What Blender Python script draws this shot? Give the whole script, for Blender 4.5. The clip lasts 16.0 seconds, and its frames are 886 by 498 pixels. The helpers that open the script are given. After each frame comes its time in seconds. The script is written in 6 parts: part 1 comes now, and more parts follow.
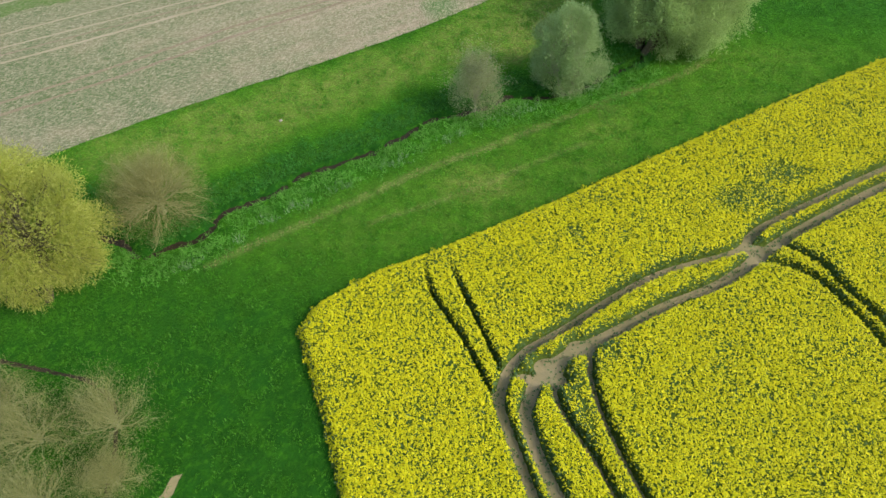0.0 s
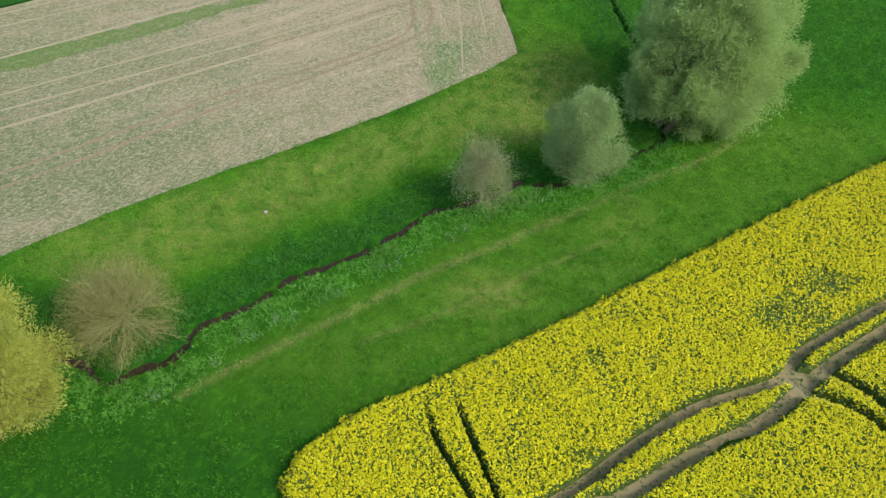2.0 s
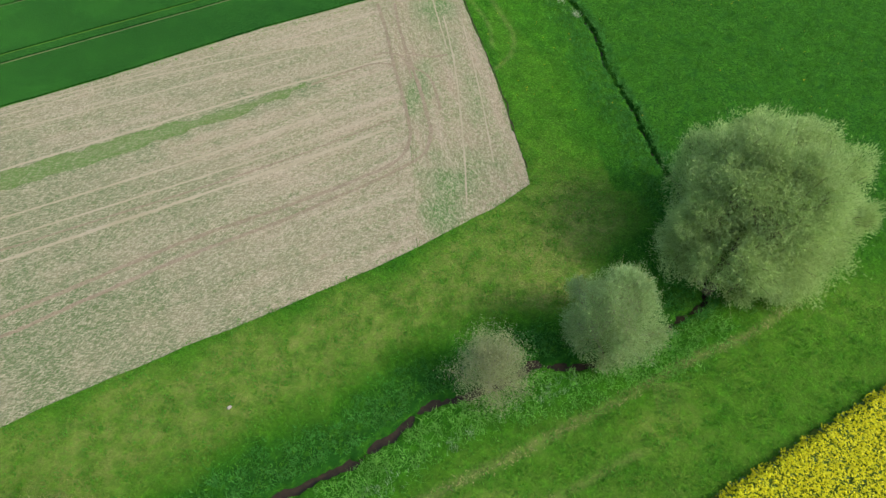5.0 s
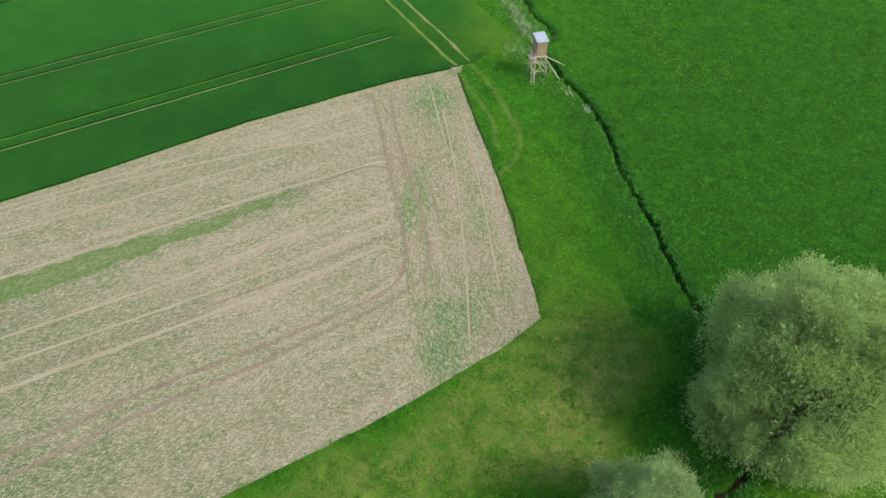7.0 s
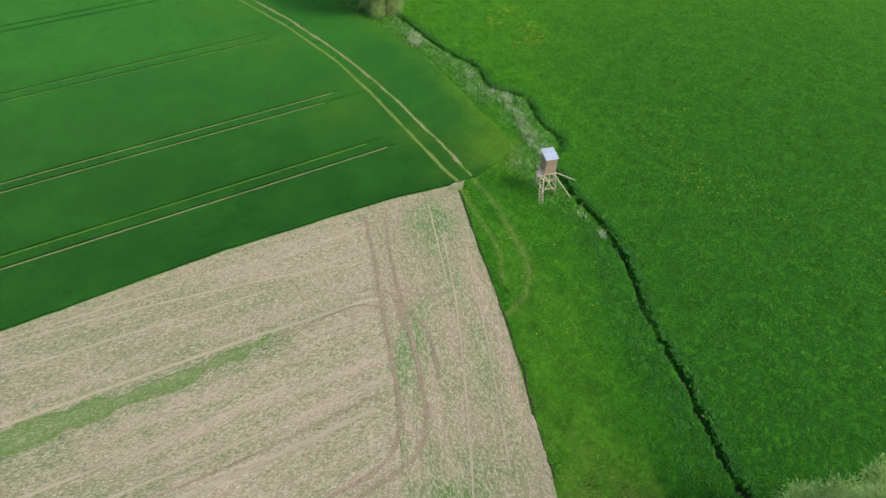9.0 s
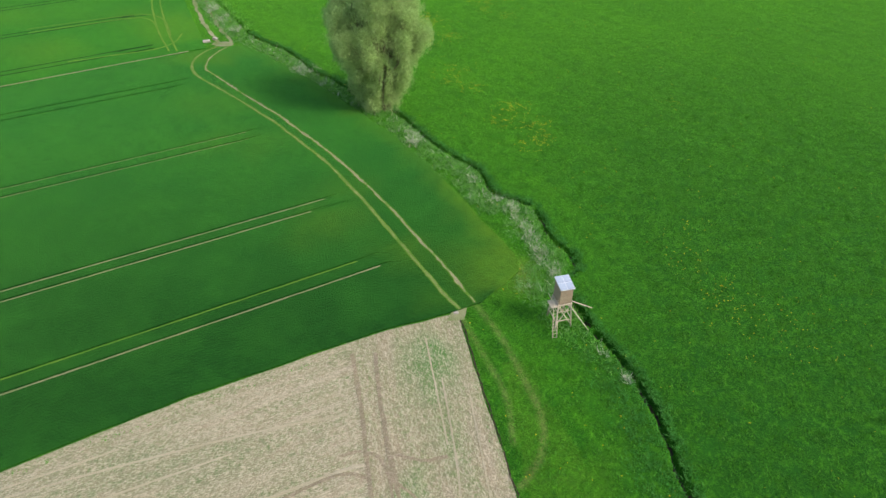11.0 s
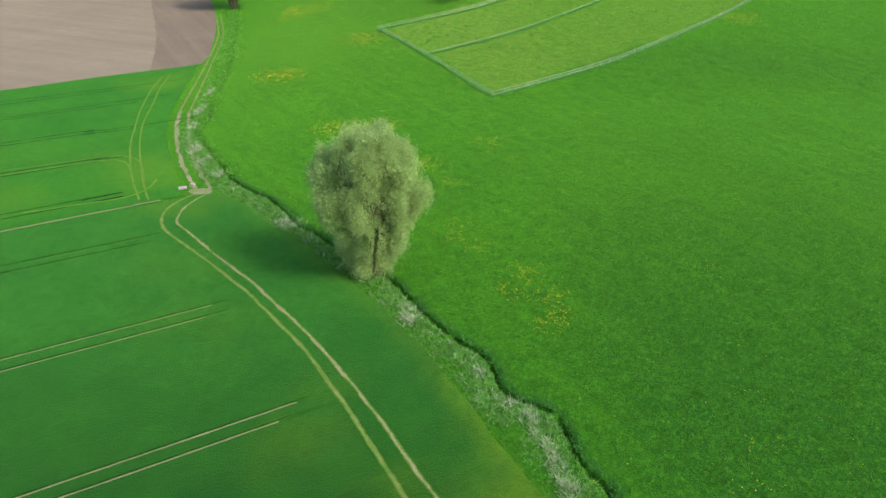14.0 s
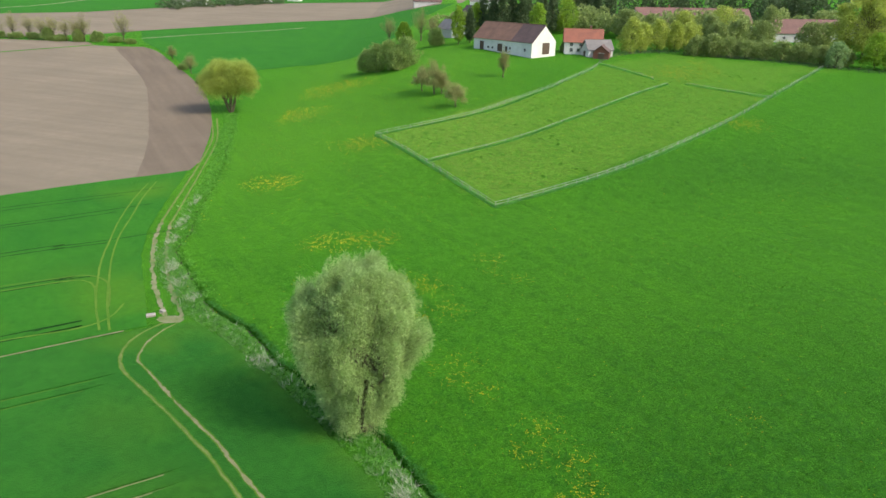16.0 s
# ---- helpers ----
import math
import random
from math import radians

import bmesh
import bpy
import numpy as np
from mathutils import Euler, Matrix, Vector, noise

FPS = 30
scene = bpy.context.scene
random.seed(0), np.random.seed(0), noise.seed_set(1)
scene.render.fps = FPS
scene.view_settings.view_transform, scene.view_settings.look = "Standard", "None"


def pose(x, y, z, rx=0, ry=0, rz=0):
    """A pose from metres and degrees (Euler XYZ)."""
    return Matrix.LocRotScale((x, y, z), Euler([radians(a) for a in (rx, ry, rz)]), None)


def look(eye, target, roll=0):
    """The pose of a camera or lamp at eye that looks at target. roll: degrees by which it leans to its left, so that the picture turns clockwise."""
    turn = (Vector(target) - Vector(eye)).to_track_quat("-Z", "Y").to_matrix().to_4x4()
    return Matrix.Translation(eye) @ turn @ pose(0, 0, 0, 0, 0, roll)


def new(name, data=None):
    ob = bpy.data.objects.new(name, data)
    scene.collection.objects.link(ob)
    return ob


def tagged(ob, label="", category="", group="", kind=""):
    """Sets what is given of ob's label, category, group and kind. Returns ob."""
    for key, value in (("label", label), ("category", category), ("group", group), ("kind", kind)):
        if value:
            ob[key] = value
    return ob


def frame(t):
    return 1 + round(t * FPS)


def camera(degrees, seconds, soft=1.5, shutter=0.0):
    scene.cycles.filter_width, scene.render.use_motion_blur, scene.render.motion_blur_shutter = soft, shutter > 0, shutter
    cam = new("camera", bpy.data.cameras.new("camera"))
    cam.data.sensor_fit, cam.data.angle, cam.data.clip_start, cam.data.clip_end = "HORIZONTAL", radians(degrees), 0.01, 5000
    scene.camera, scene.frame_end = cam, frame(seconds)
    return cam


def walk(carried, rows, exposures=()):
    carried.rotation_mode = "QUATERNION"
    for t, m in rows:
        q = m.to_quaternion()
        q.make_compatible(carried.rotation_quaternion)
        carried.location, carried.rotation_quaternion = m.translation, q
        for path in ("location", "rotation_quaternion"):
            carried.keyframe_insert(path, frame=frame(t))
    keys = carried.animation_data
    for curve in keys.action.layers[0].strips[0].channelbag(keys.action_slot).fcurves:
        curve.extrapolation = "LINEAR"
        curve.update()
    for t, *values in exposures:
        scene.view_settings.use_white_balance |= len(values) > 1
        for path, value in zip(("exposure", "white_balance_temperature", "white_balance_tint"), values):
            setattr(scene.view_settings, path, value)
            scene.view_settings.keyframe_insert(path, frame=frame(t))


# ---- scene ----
cam = camera(67.2, 16.0)
PATH = [
    (0, (0.647, 4.093, 44.941), (0.641, 5.3, 43.346), -0.8),
    (0.5, (0.568, 6.844, 45.06), (0.563, 8.053, 43.467), -0.7),
    (1, (0.469, 9.64, 45.181), (0.467, 10.849, 43.588), -0.6),
    (1.5, (0.359, 12.466, 45.258), (0.359, 13.678, 43.667), -0.5),
    (2, (0.333, 15.292, 45.28), (0.333, 16.508, 43.692), -0.4),
    (2.5, (0.352, 18.061, 45.303), (0.352, 19.281, 43.718), -0.5),
    (3, (0.435, 20.745, 45.358), (0.432, 21.971, 43.778), -0.6),
    (3.5, (0.518, 23.574, 45.411), (0.513, 24.804, 43.834), -0.7),
    (4, (0.569, 26.399, 45.439), (0.562, 27.639, 43.87), -0.8),
    (6.5, (0.089, 41.08, 45.915), (0.101, 42.385, 44.399), 0.2),
    (7, (0.063, 43.973, 45.929), (0.077, 45.304, 44.437), 0.3),
    (7.5, (0.026, 46.773, 46.019), (0.041, 48.134, 44.554), 0.2),
    (8, (0.071, 49.632, 46.131), (0.085, 51.022, 44.693), 0.1),
    (8.5, (0.107, 52.516, 46.125), (0.122, 53.936, 44.717), 0.1),
    (9, (0.12, 55.454, 46.044), (0.135, 56.904, 44.666), 0.2),
    (11.5, (-0.039, 69.572, 45.141), (-0.015, 71.173, 43.942), 0.7),
    (12, (0.041, 72.478, 45.017), (0.064, 74.104, 43.853), 0.6),
    (12.5, (0.049, 75.376, 44.969), (0.072, 77.029, 43.844), 0.7),
    (13, (-0.047, 78.317, 45.005), (-0.023, 79.999, 43.923), 0.8),
    (13.5, (-0.083, 81.314, 45.025), (-0.058, 83.029, 43.997), 0.9),
    (14, (-0.121, 84.409, 45.038), (-0.096, 86.157, 44.065), 0.9),
    (14.5, (-0.195, 87.653, 44.973), (-0.169, 89.433, 44.061), 1.0),
    (15, (-0.385, 90.837, 44.996), (-0.357, 92.647, 44.145), 1.0),
    (15.5, (-0.38, 94.153, 45.057), (-0.352, 95.991, 44.268), 1.0),
    (16, (-0.462, 97.616, 45.118), (-0.433, 99.479, 44.391), 1.1),
]
walk(cam, [(t, look(eye, target, roll)) for t, eye, target, roll in PATH], exposures=[(0, 0.72), (4, 0.73), (7, 0.75), (9, 0.72), (11.4, 0.88), (12.5, 1.02), (14, 0.97), (16, 0.90)])

# ---- world and light ----
world = bpy.data.worlds.new("world")
scene.world = world
world.use_nodes = True
wn = world.node_tree.nodes
sky = wn.new("ShaderNodeTexSky")
sky.sky_type, sky.sun_disc = "NISHITA", False
SUN_EL, SUN_AZ = 43.0, 113.0        # degrees above the ground, and clockwise from +y
sky.sun_elevation, sky.sun_rotation = radians(SUN_EL), radians(SUN_AZ)
sky.air_density, sky.dust_density = 1.3, 3.0
wn["Background"].inputs["Strength"].default_value = 0.15
world.node_tree.links.new(sky.outputs[0], wn["Background"].inputs["Color"])
sun = new("sun", bpy.data.lights.new("sun", "SUN"))
sun.data.energy, sun.data.angle, sun.data.color = 1.6, radians(14.0), (1.0, 0.95, 0.86)
to_sun = Vector((math.sin(radians(SUN_AZ)) * math.cos(radians(SUN_EL)), math.cos(radians(SUN_AZ)) * math.cos(radians(SUN_EL)), math.sin(radians(SUN_EL))))
sun.matrix_world = look(to_sun * 300, (0, 0, 0))


# ---- materials ----
class Nodes:
    """Short hand for building one node material."""

    def __init__(self, name):
        self.mat = bpy.data.materials.new(name)
        self.mat.use_nodes = True
        self.tree = self.mat.node_tree
        self.bsdf = self.tree.nodes["Principled BSDF"]
        self.out = self.tree.nodes["Material Output"]

    def node(self, kind, **inputs):
        n = self.tree.nodes.new(kind)
        for key, value in inputs.items():
            self.put(n.inputs[key.replace("_", " ")], value)
        return n

    def put(self, socket, value):
        if isinstance(value, bpy.types.NodeSocket):
            self.tree.links.new(value, socket)
        else:
            socket.default_value = value

    def where(self, turn=0.0, stretch=(1, 1, 1)):
        geo = self.node("ShaderNodeNewGeometry")
        m = self.node("ShaderNodeMapping", Vector=geo.outputs["Position"])
        m.inputs["Rotation"].default_value = (0, 0, radians(turn))
        if stretch == (1, 1, 1):
            return m.outputs[0]
        m = self.node("ShaderNodeMapping", Vector=m.outputs[0])
        m.inputs["Scale"].default_value = stretch
        return m.outputs[0]

    def noise(self, scale, detail=3.0, rough=0.55, at=None, lo=0.35, hi=0.65):
        n = self.node("ShaderNodeTexNoise", Vector=at or self.where(), Scale=scale, Detail=detail, Roughness=rough)
        r = self.node("ShaderNodeMapRange", Value=n.outputs["Fac"])
        r.inputs["From Min"].default_value, r.inputs["From Max"].default_value = lo, hi
        return r.outputs[0]

    def mix(self, fac, a, b, how="MIX"):
        n = self.tree.nodes.new("ShaderNodeMix")
        n.data_type, n.blend_type = "RGBA", how
        self.put(n.inputs[0], fac)
        self.put(n.inputs[6], (*a, 1) if isinstance(a, tuple) else a)
        self.put(n.inputs[7], (*b, 1) if isinstance(b, tuple) else b)
        return n.outputs[2]

    def sum(self, a, b, how="ADD"):
        n = self.tree.nodes.new("ShaderNodeMath")
        n.operation, n.use_clamp = how, True
        self.put(n.inputs[0], a)
        self.put(n.inputs[1], b)
        return n.outputs[0]

    def bump(self, height, strength, distance):
        n = self.node("ShaderNodeBump", Height=height, Strength=strength, Distance=distance)
        self.put(self.bsdf.inputs["Normal"], n.outputs[0])
        return n.outputs[0]

    def sheen(self, weight, tint, rough=0.45):
        """The bright nap of grass and young crops at a low view."""
        self.bsdf.inputs["Sheen Weight"].default_value = weight
        self.bsdf.inputs["Sheen Roughness"].default_value = rough
        self.bsdf.inputs["Sheen Tint"].default_value = (*tint, 1)

    def done(self, colour, rough=0.9, spec=0.15, metal=0.0):
        self.put(self.bsdf.inputs["Base Color"], (*colour, 1) if isinstance(colour, tuple) else colour)
        self.put(self.bsdf.inputs["Roughness"], rough)
        self.bsdf.inputs["Specular IOR Level"].default_value = spec
        self.bsdf.inputs["Metallic"].default_value = metal
        return self.mat


def meadow_material():
    """Grass: rich and thin patches, mowing streaks, fine tufts; the plan's dryness comes from the sheet."""
    n = Nodes("meadow")
    dry = n.node("ShaderNodeAttribute")
    dry.attribute_name = "dryness"
    big, mid, fine = n.noise(0.045, 4), n.noise(0.4, 4), n.noise(4.5, 4, 0.7, lo=0.3, hi=0.7)
    streak = n.noise(0.45, 4, at=n.where(58, (0.07, 1, 1)), lo=0.42, hi=0.62)
    c = n.mix(big, (0.020, 0.112, 0.006), (0.036, 0.165, 0.006))
    c = n.mix(n.sum(streak, 0.58, "MULTIPLY"), c, (0.056, 0.215, 0.007))
    c = n.mix(n.sum(mid, 0.4, "MULTIPLY"), c, (0.020, 0.108, 0.007))
    clump = n.noise(1.5, 5, 0.65, lo=0.40, hi=0.66)
    c = n.mix(n.sum(clump, 0.8, "MULTIPLY"), c, n.mix(0.7, c, (0.008, 0.050, 0.005)))
    lush = n.node("ShaderNodeAttribute")
    lush.attribute_name = "lush"
    c = n.mix(n.sum(lush.outputs["Fac"], n.sum(n.noise(0.9, 4, 0.6), 0.45, "ADD"), "MULTIPLY"), c, (0.012, 0.074, 0.007))
    worn = n.sum(dry.outputs["Fac"], n.sum(n.noise(0.5, 5, 0.65), 0.45, "ADD"), "MULTIPLY")
    c = n.mix(worn, c, n.mix(dry.outputs["Fac"], (0.090, 0.225, 0.008), n.mix(n.noise(1.1, 5, 0.7), (0.120, 0.210, 0.024), (0.245, 0.255, 0.070))))
    foot = n.node("ShaderNodeAttribute")
    foot.attribute_name = "trodden"
    c = n.mix(n.sum(foot.outputs["Fac"], n.sum(n.noise(1.3, 5, 0.7), 0.4, "ADD"), "MULTIPLY"), c, (0.25, 0.245, 0.085))
    c = n.mix(n.sum(fine, 0.75, "MULTIPLY"), c, n.mix(0.65, c, (0.006, 0.030, 0.004)))
    c = n.mix(n.sum(n.noise(2.2, 4, 0.7, at=n.where(40, (1, 0.55, 1)), lo=0.52, hi=0.66), 0.5, "MULTIPLY"), c, n.mix(0.55, c, (0.095, 0.31, 0.016)))
    n.bump(n.sum(fine, n.sum(mid, 0.6, "MULTIPLY")), 0.7, 0.18)
    n.sheen(0.34, (0.28, 0.80, 0.05), 0.35)
    return n.done(c, 0.9, 0.05)


def cover_material(name, a, b, dark, scale=1.0, bump=0.6, turn=0.0, rows=0.0, thin=None, lift=0.1, faded=None, nap=0.0, tilled=0.0, straw=1.0, thick=None):
    """A field cover of two tones with dark gaps; rows: the spacing of drilled rows in metres; thick: the near end's
    colour, darkened as if seen steeply.
    """
    n = Nodes(name)
    big, mid, fine = n.noise(0.06 * scale, 4), n.noise(0.7 * scale, 5, 0.6), n.noise(5.0 * scale, 4, 0.7, lo=0.3, hi=0.7)
    c = n.mix(big, a, b)
    # Painted by y: crops look dark from steeply above, brighter at a low view.
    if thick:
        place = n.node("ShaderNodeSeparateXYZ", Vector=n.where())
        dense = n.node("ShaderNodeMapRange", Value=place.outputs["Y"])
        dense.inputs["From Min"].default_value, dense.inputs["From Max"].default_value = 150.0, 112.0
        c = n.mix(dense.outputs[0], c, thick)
    c = n.mix(n.sum(mid, 0.5, "MULTIPLY"), c, n.mix(0.5, a, dark))
    if thin:
        long = n.noise(0.35, 5, 0.65, at=n.where(-turn, (0.22, 1.6, 1)), lo=0.37, hi=0.58)
        pale = n.noise(0.5, 4, 0.6, at=n.where(-turn, (0.10, 2.2, 1)), lo=0.45, hi=0.62)
        c = n.mix(n.sum(pale, 0.42 * straw, "MULTIPLY"), c, n.mix(0.6, c, (0.56, 0.48, 0.37)))
        c = n.mix(n.sum(long, n.noise(2.6, 5, 0.75, lo=0.38, hi=0.58), "MULTIPLY"), c, thin)
    if tilled:
        band = n.noise(0.22, 4, 0.6, at=n.where(-turn, (0.05, 1, 1)), lo=0.38, hi=0.66)
        c = n.mix(n.sum(band, tilled, "MULTIPLY"), c, n.mix(0.6, c, dark))
    if faded:
        dry = n.node("ShaderNodeAttribute")
        dry.attribute_name = "dryness"
        c = n.mix(n.sum(dry.outputs["Fac"], n.sum(n.noise(1.6, 5, 0.75, lo=0.3, hi=0.75), 0.62, "ADD"), "MULTIPLY"), c, faded)
    if thin:
        for lean, k in ((-turn, 0.5 * straw), (-turn - 38, 0.5 * straw), (-turn + 30, 0.5 * straw)):
            c = n.mix(n.sum(n.noise(9.0, 3, 0.7, at=n.where(lean, (0.25, 1, 1)), lo=0.53, hi=0.60), k, "MULTIPLY"), c, (0.60, 0.52, 0.375))
        c = n.mix(n.sum(n.noise(7.0, 4, 0.75, lo=0.48, hi=0.60), 0.62, "MULTIPLY"), c, n.mix(0.7, c, n.mix(0.6, dark, (0.05, 0.06, 0.02))))
    if nap:
        c = n.mix(n.sum(n.noise(1.3, 5, 0.7, lo=0.42, hi=0.66), 0.5, "MULTIPLY"), c, n.mix(0.6, c, dark))
        c = n.mix(n.sum(n.noise(0.16, 4, 0.6, lo=0.45, hi=0.70), 0.3, "MULTIPLY"), c, b)
    height = fine
    if rows:
        w = n.node("ShaderNodeTexWave", Vector=n.where(-turn), Scale=0.314 / rows, Distortion=1.2)
        w.bands_direction = "Y"
        w.inputs["Detail"].default_value, w.inputs["Detail Scale"].default_value = 2.0, 1.5
        c = n.mix(n.sum(w.outputs["Fac"], 0.18 if thin else 0.05, "MULTIPLY"), c, dark)
        height = n.sum(fine, n.sum(w.outputs["Fac"], 0.6 if thin else 0.12, "MULTIPLY"))
    c = n.mix(n.sum(fine, 0.45, "MULTIPLY"), c, n.mix(0.5, c, dark))
    n.bump(height, bump, lift)
    if nap:
        n.sheen(nap, (0.22, 0.80, 0.12), 0.32)
    return n.done(c, 0.95, 0.04)


def leaf_material(name, a, b, glow=0.35, spread=0.12):
    """Small leaves, each of its own shade, through which some light comes."""
    n = Nodes(name)
    geo = n.node("ShaderNodeNewGeometry")
    c = n.mix(geo.outputs["Random Per Island"], a, b)
    c = n.mix(n.sum(n.noise(0.5, 2), spread * 3, "MULTIPLY"), c, n.mix(0.5, a, (0.02, 0.03, 0.01)))
    n.done(c, 0.6, 0.25)
    t = n.node("ShaderNodeBsdfTranslucent", Color=c)
    m = n.node("ShaderNodeMixShader", Fac=glow)
    n.tree.links.new(n.bsdf.outputs[0], m.inputs[1])
    n.tree.links.new(t.outputs[0], m.inputs[2])
    n.tree.links.new(m.outputs[0], n.out.inputs["Surface"])
    return n.mat


def rough_material(name, a, b, scale=6.0, stretch=(1, 1, 1), bump=0.4, rough=0.85, spec=0.2, lift=0.02, metal=0.0):
    """Bark, boards, plaster, tiles: two tones, grain and stains."""
    n = Nodes(name)
    tex = n.node("ShaderNodeTexCoord")
    m = n.node("ShaderNodeMapping", Vector=tex.outputs["Object"])
    m.inputs["Scale"].default_value = stretch
    g = n.noise(scale, 5, 0.65, at=m.outputs[0])
    stain = n.noise(scale * 0.13, 3, at=m.outputs[0])
    info = n.node("ShaderNodeObjectInfo")
    c = n.mix(g, a, b)
    c = n.mix(n.sum(stain, 0.35, "MULTIPLY"), c, n.mix(0.5, c, (0.05, 0.045, 0.035)))
    c = n.mix(n.sum(info.outputs["Random"], 0.25, "MULTIPLY"), c, n.mix(0.4, c, b))
    n.bump(g, bump, lift)
    return n.done(c, rough, spec, metal)


MEADOW = meadow_material()
# Its thick colour dims the near wheat, as a steep view would.
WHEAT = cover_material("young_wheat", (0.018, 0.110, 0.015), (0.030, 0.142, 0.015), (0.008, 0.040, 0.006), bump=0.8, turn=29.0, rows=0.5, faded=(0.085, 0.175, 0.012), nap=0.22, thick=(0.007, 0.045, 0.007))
WHEAT_FAR = cover_material("young_wheat_light", (0.026, 0.142, 0.015), (0.040, 0.175, 0.015), (0.018, 0.08, 0.010), bump=0.4, turn=31.0, rows=0.5, faded=(0.12, 0.23, 0.014), nap=0.08)
STUBBLE = cover_material("stubble", (0.385, 0.31, 0.215), (0.325, 0.27, 0.175), (0.20, 0.165, 0.105), turn=27.0, rows=0.19, thin=(0.135, 0.19, 0.07), bump=0.7, faded=(0.075, 0.150, 0.046), straw=0.85)
HEADLAND = cover_material("stubble_headland", (0.335, 0.262, 0.18), (0.275, 0.235, 0.145), (0.175, 0.145, 0.088), turn=-76.0, thin=(0.16, 0.205, 0.080), bump=0.7, faded=(0.050, 0.165, 0.028), straw=0.75)
GREEN_STRIP = cover_material("green_strip", (0.075, 0.18, 0.028), (0.10, 0.19, 0.04), (0.13, 0.13, 0.06), turn=27.0, rows=0.19, thin=(0.06, 0.17, 0.020), straw=0.4)
SOIL = cover_material("bare_soil", (0.262, 0.216, 0.156), (0.215, 0.178, 0.128), (0.145, 0.118, 0.084), scale=0.5, turn=-22.0, bump=0.6, tilled=0.6)
SOIL_DARK = cover_material("freshly_worked_soil", (0.205, 0.160, 0.115), (0.175, 0.138, 0.100), (0.120, 0.095, 0.070), scale=0.6, turn=-62.0, tilled=0.8)
RUT_TRAM = cover_material("tramline_soil", (0.31, 0.275, 0.165), (0.21, 0.22, 0.10), (0.10, 0.13, 0.045), scale=7.0)
RUT_GREEN = cover_material("worn_grass_rut", (0.125, 0.215, 0.030), (0.08, 0.18, 0.022), (0.035, 0.11, 0.015), scale=2.5)
RUT_PALE = cover_material("pale_grassy_rut", (0.24, 0.27, 0.09), (0.12, 0.19, 0.04), (0.05, 0.11, 0.025), scale=8.0)
RUT_YELLOW = cover_material("yellowed_rut", (0.15, 0.25, 0.035), (0.09, 0.20, 0.022), (0.04, 0.12, 0.015), scale=4.0)
RUT_STUBBLE = cover_material("stubble_rut", (0.30, 0.232, 0.165), (0.255, 0.20, 0.138), (0.15, 0.12, 0.075), turn=27.0, thin=(0.23, 0.20, 0.115), scale=3.0, straw=0.35)
RUT_SOIL = cover_material("dry_rut", (0.43, 0.37, 0.265), (0.36, 0.315, 0.205), (0.20, 0.175, 0.10), scale=4.0)
RUT_DUST = cover_material("stony_dust", (0.33, 0.295, 0.19), (0.15, 0.21, 0.055), (0.10, 0.14, 0.05), scale=5.0)
CROP_SOIL = cover_material("crop_track_soil", (0.42, 0.335, 0.19), (0.30, 0.26, 0.13), (0.13, 0.15, 0.06), scale=4.0)
EARTH = cover_material("bank_earth", (0.075, 0.058, 0.040), (0.052, 0.042, 0.030), (0.020, 0.017, 0.013), scale=3.0, bump=0.9)
CANOPY = cover_material("rape_stems", (0.150, 0.210, 0.025), (0.100, 0.170, 0.040), (0.040, 0.075, 0.018), scale=3.0, bump=1.0)
FLOWER = leaf_material("rape_flower", (0.73, 0.67, 0.005), (0.52, 0.55, 0.010), 0.3, 0.02)
RAPE_LEAF = leaf_material("rape_leaf", (0.075, 0.155, 0.045), (0.150, 0.240, 0.075), 0.3)
BLADE = leaf_material("grass_blade", (0.045, 0.200, 0.010), (0.095, 0.290, 0.016), 0.45)
BLADE_BANK = leaf_material("bank_blade", (0.10, 0.36, 0.030), (0.25, 0.52, 0.10), 0.55)
BLADE_DRY = leaf_material("dry_blade", (0.26, 0.25, 0.09), (0.16, 0.25, 0.05), 0.3)
BLADE_LUSH = leaf_material("lush_blade", (0.045, 0.220, 0.025), (0.085, 0.300, 0.040), 0.5)
REED = leaf_material("dry_reed", (0.62, 0.62, 0.48), (0.36, 0.48, 0.24), 0.45)
RANK = leaf_material("rank_grass", (0.22, 0.40, 0.17), (0.42, 0.52, 0.32), 0.5)
RANK_GREEN = leaf_material("tangled_grass", (0.12, 0.33, 0.07), (0.30, 0.46, 0.18), 0.5)
PETAL = leaf_material("dandelion", (0.74, 0.50, 0.008), (0.60, 0.46, 0.01), 0.2, 0.02)
# Tramlines laid flat: the shade down inside them is in this dark colour.
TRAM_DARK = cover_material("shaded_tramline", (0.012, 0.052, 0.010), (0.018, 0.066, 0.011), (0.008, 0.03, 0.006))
BARK = rough_material("bark", (0.085, 0.075, 0.040), (0.155, 0.14, 0.08), 5.0, (3, 3, 0.6), 0.8, lift=0.05)
TWIG = rough_material("twig", (0.235, 0.255, 0.085), (0.34, 0.35, 0.145), 3.0)
LIMB = rough_material("pale_limb", (0.33, 0.34, 0.15), (0.47, 0.47, 0.24), 3.0)
LEAF_WILLOW = leaf_material("willow_leaf", (0.30, 0.44, 0.135), (0.50, 0.66, 0.26), 0.5)
LEAF_YELLOW = leaf_material("yellow_willow_leaf", (0.37, 0.43, 0.060), (0.56, 0.58, 0.15), 0.5)
LEAF_GREY = leaf_material("grey_leaf", (0.25, 0.38, 0.14), (0.40, 0.55, 0.24), 0.5)
LEAF_SPARSE = leaf_material("sparse_leaf", (0.28, 0.33, 0.155), (0.42, 0.46, 0.25), 0.5)
